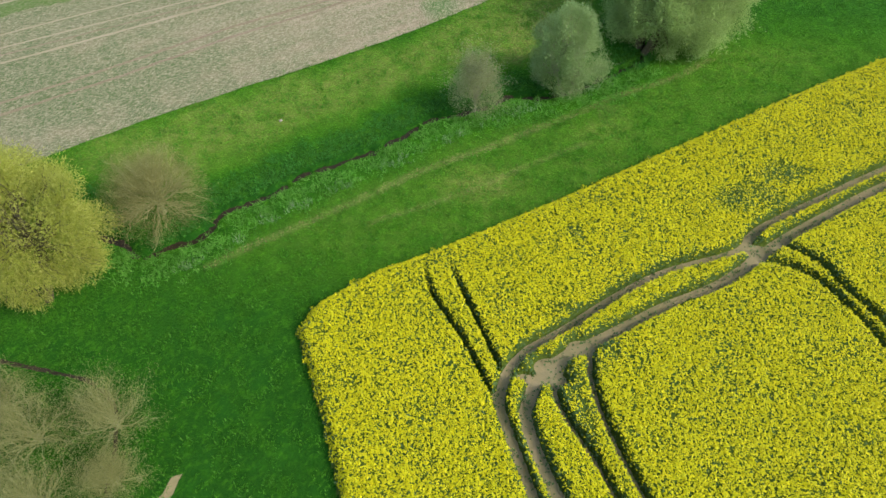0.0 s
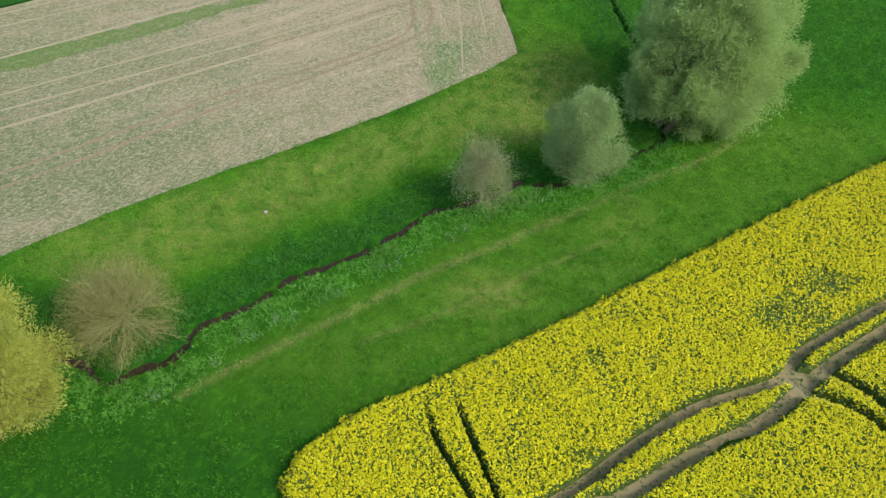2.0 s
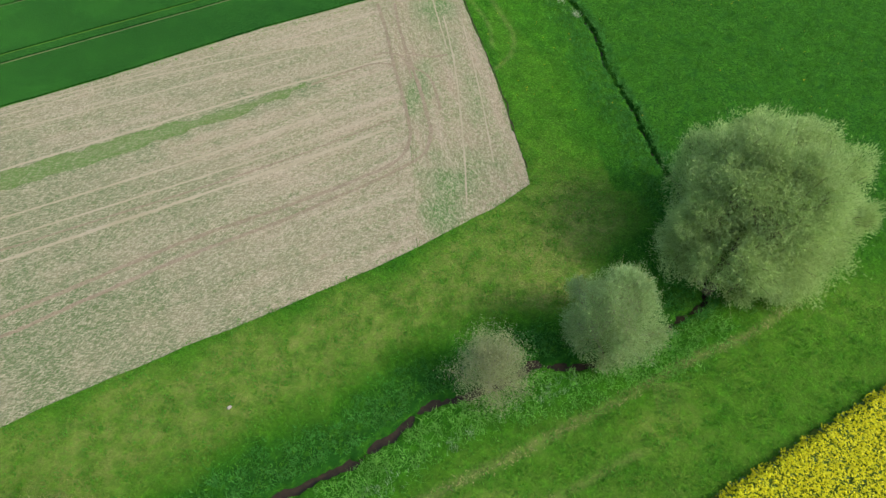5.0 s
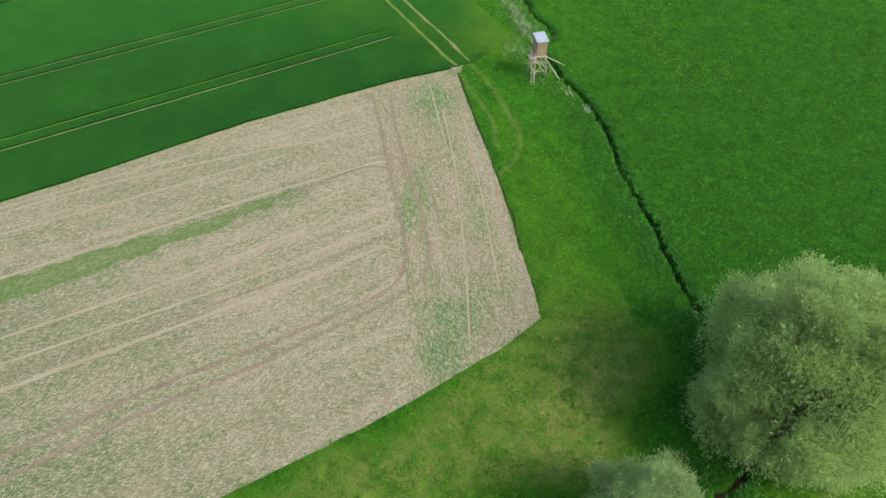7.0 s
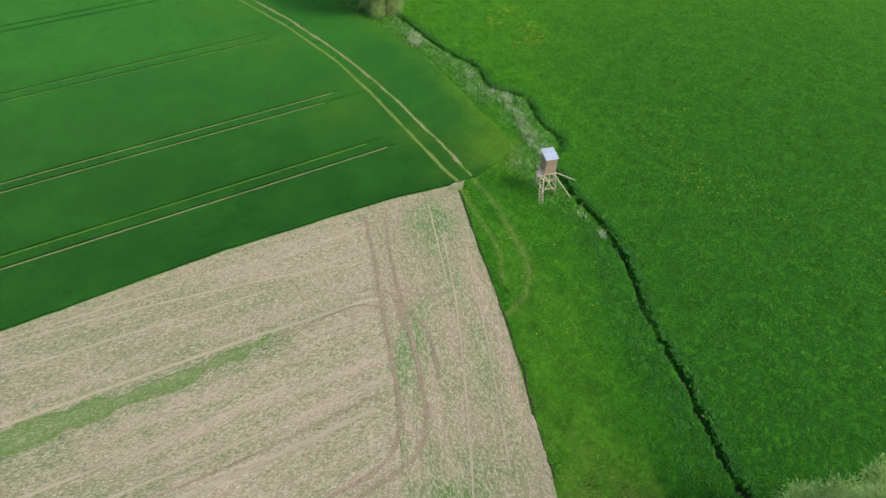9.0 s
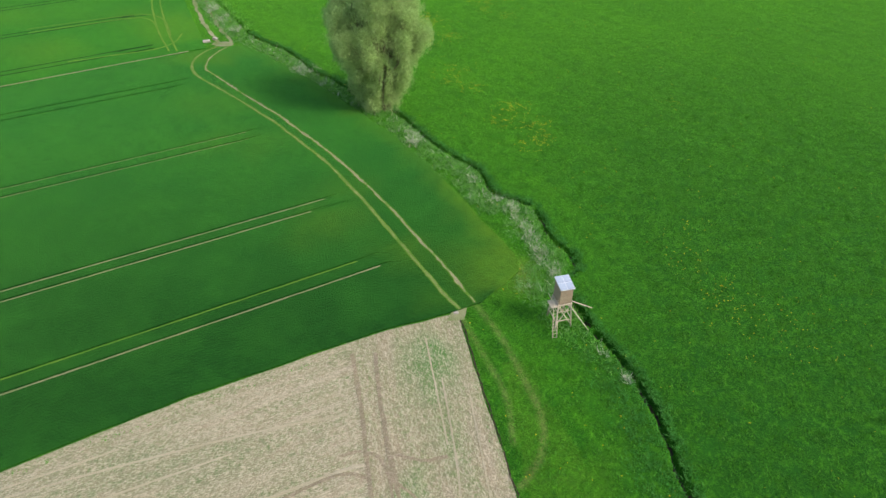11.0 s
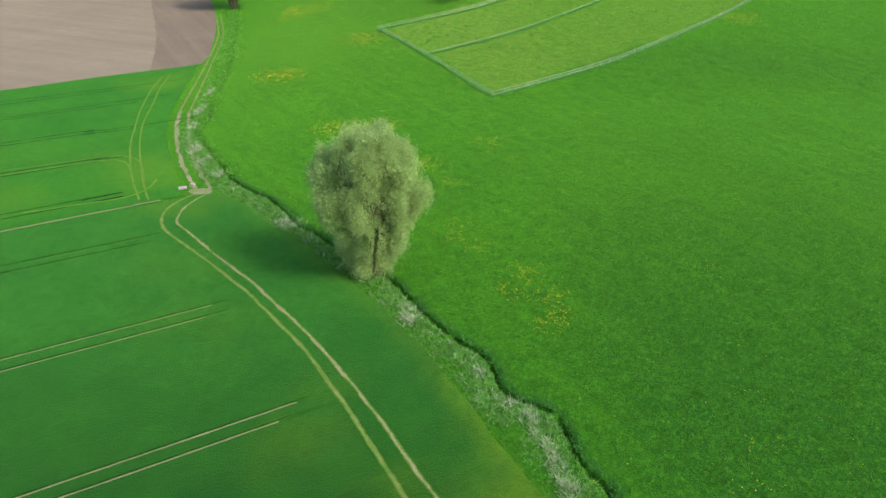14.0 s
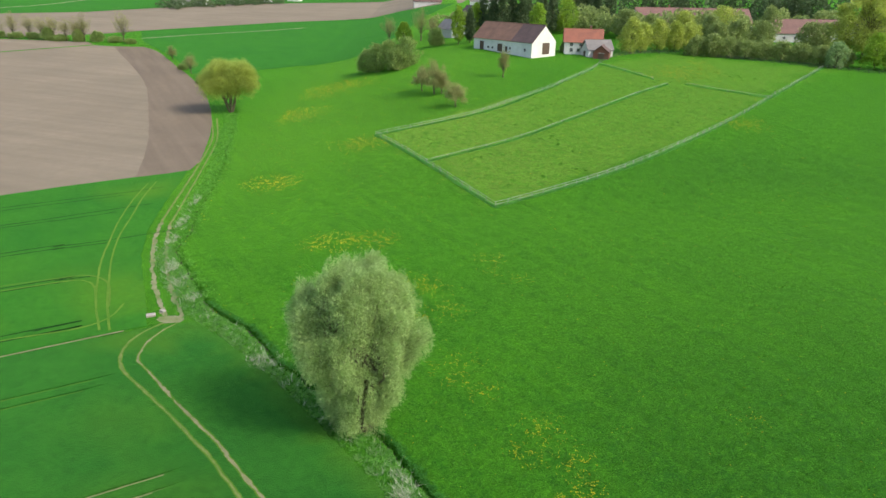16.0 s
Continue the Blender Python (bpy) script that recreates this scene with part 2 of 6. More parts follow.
LIMB_GREY = rough_material("grey_limb", (0.20, 0.19, 0.13), (0.32, 0.30, 0.22), 3.0)
LEAF_BROWN = leaf_material("bud_haze", (0.30, 0.32, 0.11), (0.42, 0.41, 0.17), 0.5)
LEAF_HAZE = leaf_material("brown_bud", (0.29, 0.285, 0.095), (0.41, 0.395, 0.155), 0.5)
LEAF_SHRUB = leaf_material("shrub_leaf", (0.21, 0.32, 0.075), (0.36, 0.46, 0.14), 0.5)
LEAF_FRESH = leaf_material("fresh_leaf", (0.20, 0.36, 0.030), (0.36, 0.52, 0.06), 0.5)
LEAF_HEDGE = leaf_material("hedge_leaf", (0.23, 0.315, 0.085), (0.37, 0.44, 0.155), 0.5)
BLADE_FENCE = leaf_material("fence_blade", (0.12, 0.40, 0.06), (0.20, 0.50, 0.12), 0.55)
LEAF_DARK = leaf_material("dark_leaf", (0.075, 0.125, 0.050), (0.14, 0.20, 0.085), 0.4)
LEAF_OLIVE = leaf_material("olive_leaf", (0.36, 0.45, 0.07), (0.54, 0.60, 0.15), 0.55)


def water_material():
    n = Nodes("stream_water")
    r = n.noise(3.0, 3)
    n.bump(r, 0.15, 0.03)
    return n.done(n.mix(r, (0.020, 0.015, 0.010), (0.040, 0.028, 0.018)), 0.35, 0.15)


WATER = water_material()

# ---- terrain ----


def smooth(a, b, v):
    t = np.clip((np.asarray(v, float) - a) / (b - a), 0.0, 1.0)
    return t * t * (3 - 2 * t)


def height(x, y):
    """The valley floor, and the slope that climbs to the farm."""
    x, y = np.asarray(x, float), np.asarray(y, float)
    s = smooth(-70, 25, x)
    up = 0.5 * (y - 238 + np.sqrt((y - 238) ** 2 + 100.0))
    far = 0.5 * (y - 365 + np.sqrt((y - 365) ** 2 + 400.0))
    back = 0.5 * (y - 330 + np.sqrt((y - 330) ** 2 + 900.0))
    return np.maximum(0.0, s * (0.145 * (up - 0.8) - 0.095 * (far - 2)) + (1 - s) * 0.05 * (back - 4))


def spline(points, step=0.6, wobble=0.0):
    """A smooth line through the points of the plan."""
    p = [Vector(q).to_2d() for q in points]
    p = [2 * p[0] - p[1]] + p + [2 * p[-1] - p[-2]]
    out = []
    for a, b, c, d in zip(p, p[1:], p[2:], p[3:]):
        k = max(1, int((c - b).length / step))
        for i in range(k):
            t = i / k
            q = 0.5 * (2 * b + (c - a) * t + (2 * a - 5 * b + 4 * c - d) * t * t + (3 * b - a - 3 * c + d) * t ** 3)
            if wobble:
                v = noise.noise_vector(Vector((q.x * 0.45, q.y * 0.45, 3.1)))
                q = q + Vector((v.x, v.y)) * wobble
            out.append((q.x, q.y))
    out.append(tuple(p[-2]))
    return np.array(out)


def far_from(line, x, y):
    """The distance of points from a line of the plan."""
    x, y = np.asarray(x, float), np.asarray(y, float)
    best = np.full(x.shape, 1e9)
    for (ax, ay), (bx, by) in zip(line[:-1], line[1:]):
        dx, dy = bx - ax, by - ay
        t = np.clip(((x - ax) * dx + (y - ay) * dy) / (dx * dx + dy * dy + 1e-12), 0, 1)
        best = np.minimum(best, (x - ax - t * dx) ** 2 + (y - ay - t * dy) ** 2)
    return np.sqrt(best)


def inside(poly, x, y):
    x, y = np.asarray(x, float), np.asarray(y, float)
    hit = np.zeros(x.shape, bool)
    for (ax, ay), (bx, by) in zip(poly, list(poly[1:]) + [poly[0]]):
        if ay != by:
            hit ^= ((ay > y) != (by > y)) & (x < (bx - ax) * (y - ay) / (by - ay) + ax)
    return hit


STREAM_NEAR = [(-44, 42), (-36, 43), (-31, 41.2), (-29.6, 40.2), (-28.1, 39.6), (-26.6, 38.9), (-25.1, 37.7), (-24.0, 38.3), (-22.2, 39.0), (-20.7, 39.5), (-19.7, 40.5), (-19.3, 42.2),
               (-18.3, 43.2), (-15.6, 44.4), (-13.8, 45.8), (-12.4, 47.2), (-10.1, 48.2), (-7.9, 49.2), (-5.5, 50.5), (-3.2, 52.4), (-1.1, 54.0), (0.9, 55.0), (3.7, 55.7), (5.6, 56.5), (6.9, 57.8), (9.5, 57.7), (12.3, 57.9),
               (15.2, 59.2), (18.3, 61.1), (20.8, 62.5), (22.2, 63.8), (22.4, 65.5), (23.3, 70.0), (22.9, 76.4), (21.9, 80.1), (21.1, 84.9), (20.4, 90.0),
               (19.5, 93.0), (19.1, 96.8), (18.8, 99.9), (18.8, 102.2), (17.8, 106.0), (17.1, 108.6)]
STREAM_FAR = [(15.2, 112.0), (14.4, 114.9), (13.0, 118.5), (13.9, 120.3), (15.0, 121.8), (14.8, 123.8), (13.2, 126.3), (12.4, 130.3), (11.2, 133.3),
              (8.2, 134.8), (7.1, 135.9), (6.3, 139.2), (4.8, 142.1), (1.4, 145.9), (-1.8, 150.7), (-4.3, 155.2), (-6.4, 158.1), (-9.6, 160.0),
              (-12.0, 162.7), (-16.5, 168.9), (-20.5, 172.6), (-22.9, 176.9), (-26.3, 181.2), (-30.4, 184.9), (-34.4, 189.0), (-38.8, 196.5),
              (-43.0, 203.5), (-47.5, 211.8), (-48.2, 220.9), (-51.3, 235.1), (-52.8, 247.6), (-55.3, 262.2), (-57.2, 273.6), (-61.3, 290.3),
              (-71.8, 336.6), (-76.0, 352.0), (-88, 385), (-112, 425), (-150, 480)]
STREAM = spline(STREAM_NEAR + STREAM_FAR, 0.7, 0.35)


def to_mesh(name, verts, faces, material, smooth_faces=False):
    me = bpy.data.meshes.new(name)
    me.from_pydata([tuple(map(float, v)) for v in verts], [], faces)
    if material:
        me.materials.append(material)
    if smooth_faces:
        me.polygons.foreach_set("use_smooth", [True] * len(me.polygons))
    me.update()
    return me


def part(name, bm, material, parent=None, label="", smooth_faces=False):
    """Links a bmesh as one mesh object, under its thing."""
    me = bpy.data.meshes.new(name)
    bm.to_mesh(me)
    bm.free()
    me.materials.append(material)
    if smooth_faces:
        me.polygons.foreach_set("use_smooth", [True] * len(me.polygons))
    ob = new(name, me)
    if parent:
        ob.parent = parent
    return tagged(ob, label)


def quads_mesh(name, corners, material):
    """One mesh of loose flat pieces; corners: pieces x corners x 3."""
    count, k = corners.shape[:2]
    me = bpy.data.meshes.new(name)
    me.vertices.add(count * k)
    me.vertices.foreach_set("co", corners.reshape(-1).astype(np.float32))
    me.loops.add(count * k)
    me.loops.foreach_set("vertex_index", np.arange(count * k, dtype=np.int32))
    me.polygons.add(count)
    me.polygons.foreach_set("loop_start", np.arange(0, count * k, k, dtype=np.int32))
    me.materials.append(material)
    me.update(calc_edges=True)
    return me


# ground: fine cells along the stream, wide ones towards the horizon
def dryness(x, y):
    """How thin and pale the grass is, from 0 to 1."""
    d = far_from(STREAM[::4], x, y)
    west = smooth(3.5, 7, d) * inside(WEST_MEADOW, x, y)
    hill = 0.46 * inside(PADDOCK, x, y) + 0.26 * smooth(190, 300, y) * smooth(-85, -50, x) * (1 - smooth(0, 40, x))
    east = 0.10 * smooth(-5, 30, x) * smooth(115, 200, y)
    south = 0.42 * (1 - smooth(60, 72, y)) * ~inside(WEST_SIDE, x, y) * smooth(2.0, 5.0, d) * smooth(26, 40, y + 0.25 * x)
    for cx, cy, rx, ry, k in ((4, 45.5, 9, 5, 0.9), (16, 52, 7, 4, 0.75), (-8, 39, 7, 4, 0.5), (24, 57, 6, 3, 0.5), (14, 48, 6, 3, 0.6), (34, 63, 20, 7, 0.55), (16, 51, 16, 7, 0.45), (11, 66, 6, 7, 0.55), (12.5, 73, 4, 6, 0.45)):
        south = np.maximum(south, k * (1 - smooth(0.1, 1.0, np.hypot((x - cx) / rx, (y - cy) / ry))))
    corner = 0.75 * (1 - smooth(0.2, 1.0, np.hypot((x - 8.5) / 4, (y - 120) / 5)))
    return np.clip((0.85 - 0.60 * smooth(70, 88, y)) * west + hill + east + south + corner, 0, 1)


PADDOCK = [(-17, 292), (13, 238), (76, 288), (154, 371), (126, 389), (101, 402), (65, 372), (34, 327)]
WEST_MEADOW = [(-40, 36), (-24, 43), (-18.5, 46), (-10, 51), (0, 57), (9, 60), (15, 66), (17, 74), (15.5, 84), (12, 97), (8, 108), (6, 108), (8, 80), (-4, 67), (-36, 50)]


TRODDEN = [(spline(p, 1.0), w, k) for p, w, k in (([(-19, 36.6), (-16.5, 38.2), (-8.4, 42.9), (-1.6, 47.1), (5.0, 50.3), (12.6, 54.2), (20.0, 58.2), (24, 59.8), (29, 63)], 0.32, 0.42),
                                                   ([(-6, 41), (2, 44.3), (8, 47.5), (14, 50.5)], 0.25, 0.3), ([(2.6, 113.5), (4.6, 108.2), (6.1, 103.9), (6.3, 99.2)], 0.22, 0.36),
                                                   ([(4.0, 115.5), (6.2, 111.0), (7.9, 105.6), (8.9, 101.5), (8.3, 97.8), (6.5, 95.3)], 0.24, 0.4))]


def trodden(x, y):
    t = np.zeros(np.shape(x))
    for line, w, k in TRODDEN:
        t = np.maximum(t, k * (1 - smooth(w * 0.3, w * 2.0, far_from(line, x, y))))
    return t


WEST_SIDE = [tuple(p) for p in STREAM[::3]] + [(-400, 480), (-400, 42)]


def stream_width(x, y):
    """How wide the ditch is, against its width at the trees."""
    return 0.50 - 0.10 * smooth(66, 74, y) + 0.15 * smooth(150, 200, y) - 0.2 * smooth(215, 240, y)


def stream_depth(y):
    """How deep the ditch is cut: shallow past the near trees, deeper up the valley."""
    return (0.55 + 0.30 * smooth(64, 74, y)) * (1 - 0.6 * smooth(180, 225, y))


def build_ground():
    core_x, core_y = np.arange(-100, 101, 4.0), np.arange(-20, 361, 4.0)
    grow = np.cumsum(6 * 1.28 ** np.arange(1, 17))
    xs = np.r_[-100 - grow[::-1], core_x, 100 + grow]
    ys = np.r_[-20 - grow[::-1], core_y, np.arange(364, 616, 8.0), 612 + grow]
    near = np.zeros((len(xs) - 1, len(ys) - 1), bool)
    cx, cy = np.meshgrid((xs[1:] + xs[:-1]) / 2, (ys[1:] + ys[:-1]) / 2, indexing="ij")
    small = (np.diff(xs) <= 4.01)[:, None] & (np.diff(ys) <= 4.01)[None, :]
    near = small & ((far_from(STREAM[::2], cx, cy) < 4.6) | np.any([far_from(line, cx, cy) < 2.6 for line, w, k in TRODDEN], axis=0))
    verts, faces, known = [], [], {}

    def corner(x, y):
        key = (round(x * 16), round(y * 16))
        if key not in known:
            known[key] = len(verts)
            verts.append((x, y))
        return known[key]

    k = 15
    for i in range(len(xs) - 1):
        for j in range(len(ys) - 1):
            if near[i, j]:
                gx, gy = np.linspace(xs[i], xs[i + 1], k + 1), np.linspace(ys[j], ys[j + 1], k + 1)
                ids = [[corner(a, b) for b in gy] for a in gx]
                for a in range(k):
                    for b in range(k):
                        faces.append((ids[a][b], ids[a + 1][b], ids[a + 1][b + 1], ids[a][b + 1]))
            else:
                faces.append((corner(xs[i], ys[j]), corner(xs[i + 1], ys[j]), corner(xs[i + 1], ys[j + 1]), corner(xs[i], ys[j + 1])))
    v = np.array(verts)
    x, y = v[:, 0], v[:, 1]
    z = height(x, y)
    d = far_from(STREAM, x, y)
    ragged = np.array([noise.noise(Vector((a * 0.9, b * 0.9, 0))) + 0.55 * noise.noise(Vector((a * 2.6, b * 2.6, 4))) for a, b in verts])
    d = (d + 0.34 * ragged * (d < 4)) / stream_width(x, y)
    deep = 0.45 + 0.55 * np.minimum(1.0, stream_width(x, y) / 0.78)
    z = z - stream_depth(y) * (1 - smooth(0.35, 0.95, d)) - 0.16 * (deep - 0.5 * smooth(60, 72, y)) * (1 - smooth(0.9, 2.6, d)) + 0.07 * ragged * (d < 3.5) * (d > 0.5)
    me = to_mesh("ground", np.c_[x, y, z], faces, MEADOW, True)
    me.materials.append(EARTH)
    cut = d < 0.46
    me.polygons.foreach_set("material_index", [int(all(cut[i] for i in p.vertices)) for p in me.polygons])
    lush = (1 - smooth(1.4, 4.6 + 3.2 * smooth(66, 76, y) * (1 - smooth(100, 112, y)), far_from(STREAM[::2], x, y))) * inside(WEST_SIDE, x, y) * (1 - 0.45 * smooth(60, 75, y) - 0.3 * smooth(105, 120, y))
    lush = np.maximum(lush, 0.45 * (1 - smooth(0.3, 1.0, np.hypot((x - 75) / 60, (y - 262) / 26))))
    # Near east meadow darkened in colour, the way grass dims under a steep view.
    lush = np.maximum(lush, 0.9 * (1 - smooth(115, 215, y)) * smooth(12, 24, x) * smooth(62, 75, y))
    lush = np.maximum(lush, 0.75 * (1 - smooth(-12, 2, x)) * (1 - smooth(26, 40, y + 0.25 * x)))
    me.attributes.new("lush", "FLOAT", "POINT").data.foreach_set("value", lush.astype(np.float32))
    me.attributes.new("trodden", "FLOAT", "POINT").data.foreach_set("value", trodden(x, y).astype(np.float32))
    a = me.attributes.new("dryness", "FLOAT", "POINT")
    a.data.foreach_set("value", dryness(x, y).astype(np.float32))
    return tagged(new("ground", me), "lush green meadow valley floor with grass", "ground", kind="structure")


ground = build_ground()


def ribbon(name, line, width, lift, material, label="", category="", kind="structure", ragged=0.25, thick=0.0):
    """A strip along a line of the plan, with uneven edges."""
    verts, faces = [], []
    for i, (x, y) in enumerate(line):
        a, b = line[max(0, i - 1)], line[min(len(line) - 1, i + 1)]
        side = Vector((-(b[1] - a[1]), b[0] - a[0])).normalized()
        w = width(i / max(1, len(line) - 1)) if callable(width) else width
        for s in (-1, 1):
            k = 0.5 * w * s * max(0.0, 1 + ragged * (noise.noise(Vector((x * 0.45, y * 0.45, s * 5.0))) + 0.9 * noise.noise(Vector((x * 2.3, y * 2.3, s * 3.0)))))
            px, py = x + side.x * k, y + side.y * k
            verts.append((px, py, float(height(px, py)) + (float(lift(px, py)) if callable(lift) else lift)))
        if i:
            n = len(verts)
            faces.append((n - 4, n - 3, n - 1, n - 2))
    ob = new(name, to_mesh(name, verts, faces, material))
    return tagged(ob, label, category, kind=kind)


water = ribbon("water", STREAM[STREAM[:, 1] < 222], 1.0, lambda x, y: 0.07 - stream_depth(min(y, 178.0)), WATER, "narrow dark brown stream running in a ditch", "stream")


def sheet(name, poly, lift, material, label, category, step=8.0, cuts=(), drop=None, ragged=0.0, skirt=0.0, edge_step=1.5):
    """A field laid on the ground: an outline of the plan, cut into cells that follow the slope."""
    outline = []
    for (ax, ay), (bx, by) in zip(poly, list(poly[1:]) + [poly[0]]):
        k = max(1, int(math.hypot(bx - ax, by - ay) / edge_step)) if ragged else 1
        for i in range(k):
            x, y = ax + (bx - ax) * i / k, ay + (by - ay) * i / k
            v = noise.noise_vector(Vector((x * 0.7, y * 0.7, 1.7)))
            outline.append((x + v.x * ragged, y + v.y * ragged, 0))
    bm = bmesh.new()
    bm.faces.new([bm.verts.new(v) for v in outline])
    xs, ys = [v[0] for v in outline], [v[1] for v in outline]
    planes = [((x, 0, 0), (1, 0, 0)) for x in np.arange(min(xs) + step, max(xs), step)] + [((0, y, 0), (0, 1, 0)) for y in np.arange(min(ys) + step, max(ys), step)]
    for co, no in planes + list(cuts):
        bmesh.ops.bisect_plane(bm, geom=bm.verts[:] + bm.edges[:] + bm.faces[:], plane_co=co, plane_no=no, dist=1e-4)
    for v in bm.verts:
        v.co.z = float(height(v.co.x, v.co.y)) + lift - (drop(v.co.x, v.co.y) if drop else 0.0)
    if skirt:
        edges = [e for e in bm.edges if e.is_boundary]
        made = bmesh.ops.extrude_edge_only(bm, edges=edges)["geom"]
        for v in made:
            if isinstance(v, bmesh.types.BMVert):
                v.co.z -= skirt
    bmesh.ops.recalc_face_normals(bm, faces=bm.faces[:])
    ob = part(name, bm, material)
    return tagged(ob, label, category, kind="structure")

# ---- fields ----
stubble_field = sheet("stubble_field", [(-95, 16), (-70, 30), (-37.4, 49.4), (-33.4, 51.9), (-29.3, 54.4), (-20.1, 59.4), (-15.1, 61.9), (-9.9, 64.7), (-4.4, 67.8), (-2.0, 69.3), (-2.2, 75.1), (-2.6, 79.9), (-3.6, 88), (-4.5, 94.3), (-5.9, 101), (-7.7, 110.4),
                                        (-10.3, 109.1), (-15.9, 106.3), (-21.1, 103.7), (-25.9, 100.9), (-38.6, 93.4), (-95, 63)], 0.04, STUBBLE,
                      "pale straw stubble field with weedy green regrowth", "field", ragged=0.10, step=1.6)
headland = sheet("stubble_headland", [(-2.0, 69.3), (1.2, 71.4), (3.5, 72.9), (6.1, 74.7), (8.6, 77.0), (8.4, 79.5), (7.6, 84.4), (6.9, 89.9), (5.7, 96.5), (4.1, 104), (2.8, 111.1), (2.1, 114.2), (-4.5, 111.9), (-7.7, 110.4),
                                      (-5.9, 101), (-4.5, 94.3), (-3.6, 88), (-2.6, 79.9), (-2.2, 75.1)], 0.045, HEADLAND, "brown stubble headland drilled crosswise, partly green", "field", ragged=0.18, step=1.5)


def fade(ob, spots, strips=()):
    """Where a cover is thin, yellowish or green: round spots, and strips along a line."""
    me = ob.data
    x, y = np.array([v.co.x for v in me.vertices]), np.array([v.co.y for v in me.vertices])
    t = np.zeros(len(x))
    rough = np.array([noise.noise(Vector((a * 0.35, b * 0.35, 6.0))) for a, b in zip(x, y)])
    for cx, cy, rx, ry, k in spots:
        t = np.maximum(t, k * (1 - smooth(0.2, 1.1, np.hypot((x - cx) / rx, (y - cy) / ry) + 0.5 * rough)))
    for line, half, k in strips:
        t = np.maximum(t, k * (1 - smooth(half * 0.6, half * 1.4, far_from(line, x, y))))
    me.attributes.new("dryness", "FLOAT", "POINT").data.foreach_set("value", t.astype(np.float32))


fade(stubble_field, ((-45, 72, 30, 20, 0.75), (-24, 76, 12, 7, 0.6), (-30, 92, 12, 4, 0.5), (-40, 60, 34, 15, 1.0), (-20, 67, 14, 6, 0.45), (-9, 71, 7, 4, 0.35), (-70, 50, 30, 22, 1.0), (-20, 97, 14, 4, 0.3), (-38, 89, 14, 4, 0.3), (-50, 79, 26, 16, 0.4)),
     ((np.array([(-60, 69.4), (-45, 76.8), (-32.2, 82.9), (-22.4, 87.7), (-14, 92.4)]), 1.3, 1.0),))
fade(headland, ((0.0, 74.6, 2.4, 5.0, 1.0), (1.4, 76.5, 2.0, 4.0, 1.0), (-3.2, 90.5, 0.7, 6, 0.8), (-0.2, 108.5, 2.2, 4, 1.0), (-2.6, 107, 0.9, 4, 0.6), (0.2, 75.0, 2.6, 6.5, 0.9), (2.6, 77.5, 2.4, 4.5, 0.7), (5.0, 80.0, 2.5, 3, 0.5), (-1.5, 92, 1.2, 6, 0.7), (-0.6, 107.5, 3.4, 5, 1.0), (3.6, 90, 2, 6, 0.4), (1.0, 100, 2, 5, 0.5)))
sheet("green_strip", [(-60, 71.2), (-45.7, 78.0), (-35.2, 82.9), (-32.5, 84.1), (-22.8, 88.5), (-14.5, 92.9), (-14.3, 92.0), (-22.0, 87.0), (-31.9, 81.7), (-35.0, 80.2), (-44.5, 75.3), (-60, 67.6)], 0.06,
                    GREEN_STRIP, "strip of green weeds across the stubble", "field", ragged=0.65, edge_step=0.45)

WHEAT_TURN = radians(29.2)
WU, WV = Vector((math.cos(WHEAT_TURN), math.sin(WHEAT_TURN))), Vector((-math.sin(WHEAT_TURN), math.cos(WHEAT_TURN)))
TRAM_ENDS = [((-5.2, 121.8), (-6.2, 123.4)), ((-12.1, 132.9), (-12.8, 134.5)), ((-25.5, 149.1), (-26.3, 151.1)), ((-39.5, 166.5), (-40.6, 168.2))]
lines_v = [(Vector(p).dot(WV), Vector(p).dot(WU)) for pair in TRAM_ENDS for p in pair]


def tram_cuts(lines, half=0.21, edge=0.03):
    return [((WV.x * (v + k), WV.y * (v + k), 0), (WV.x, WV.y, 0)) for v, _ in lines for k in (-half - edge, -half, half, half + edge)]


def tram_drop(lines, depth, half=0.225):
    def drop(x, y):
        u, v = x * WU.x + y * WU.y, x * WV.x + y * WV.y
        return depth if any(abs(v - a) < half and u < b for a, b in lines) else 0.0
    return drop


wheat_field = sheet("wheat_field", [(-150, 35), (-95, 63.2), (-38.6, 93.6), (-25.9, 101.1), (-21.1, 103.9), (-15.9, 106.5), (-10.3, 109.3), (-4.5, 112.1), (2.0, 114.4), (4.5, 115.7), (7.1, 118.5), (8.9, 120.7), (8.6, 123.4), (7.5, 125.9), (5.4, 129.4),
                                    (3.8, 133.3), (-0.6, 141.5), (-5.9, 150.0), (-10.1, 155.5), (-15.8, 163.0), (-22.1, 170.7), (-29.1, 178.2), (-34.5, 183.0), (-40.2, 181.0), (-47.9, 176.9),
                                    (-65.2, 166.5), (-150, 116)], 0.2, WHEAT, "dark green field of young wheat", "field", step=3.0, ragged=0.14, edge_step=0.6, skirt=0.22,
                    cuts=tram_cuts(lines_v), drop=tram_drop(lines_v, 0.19))
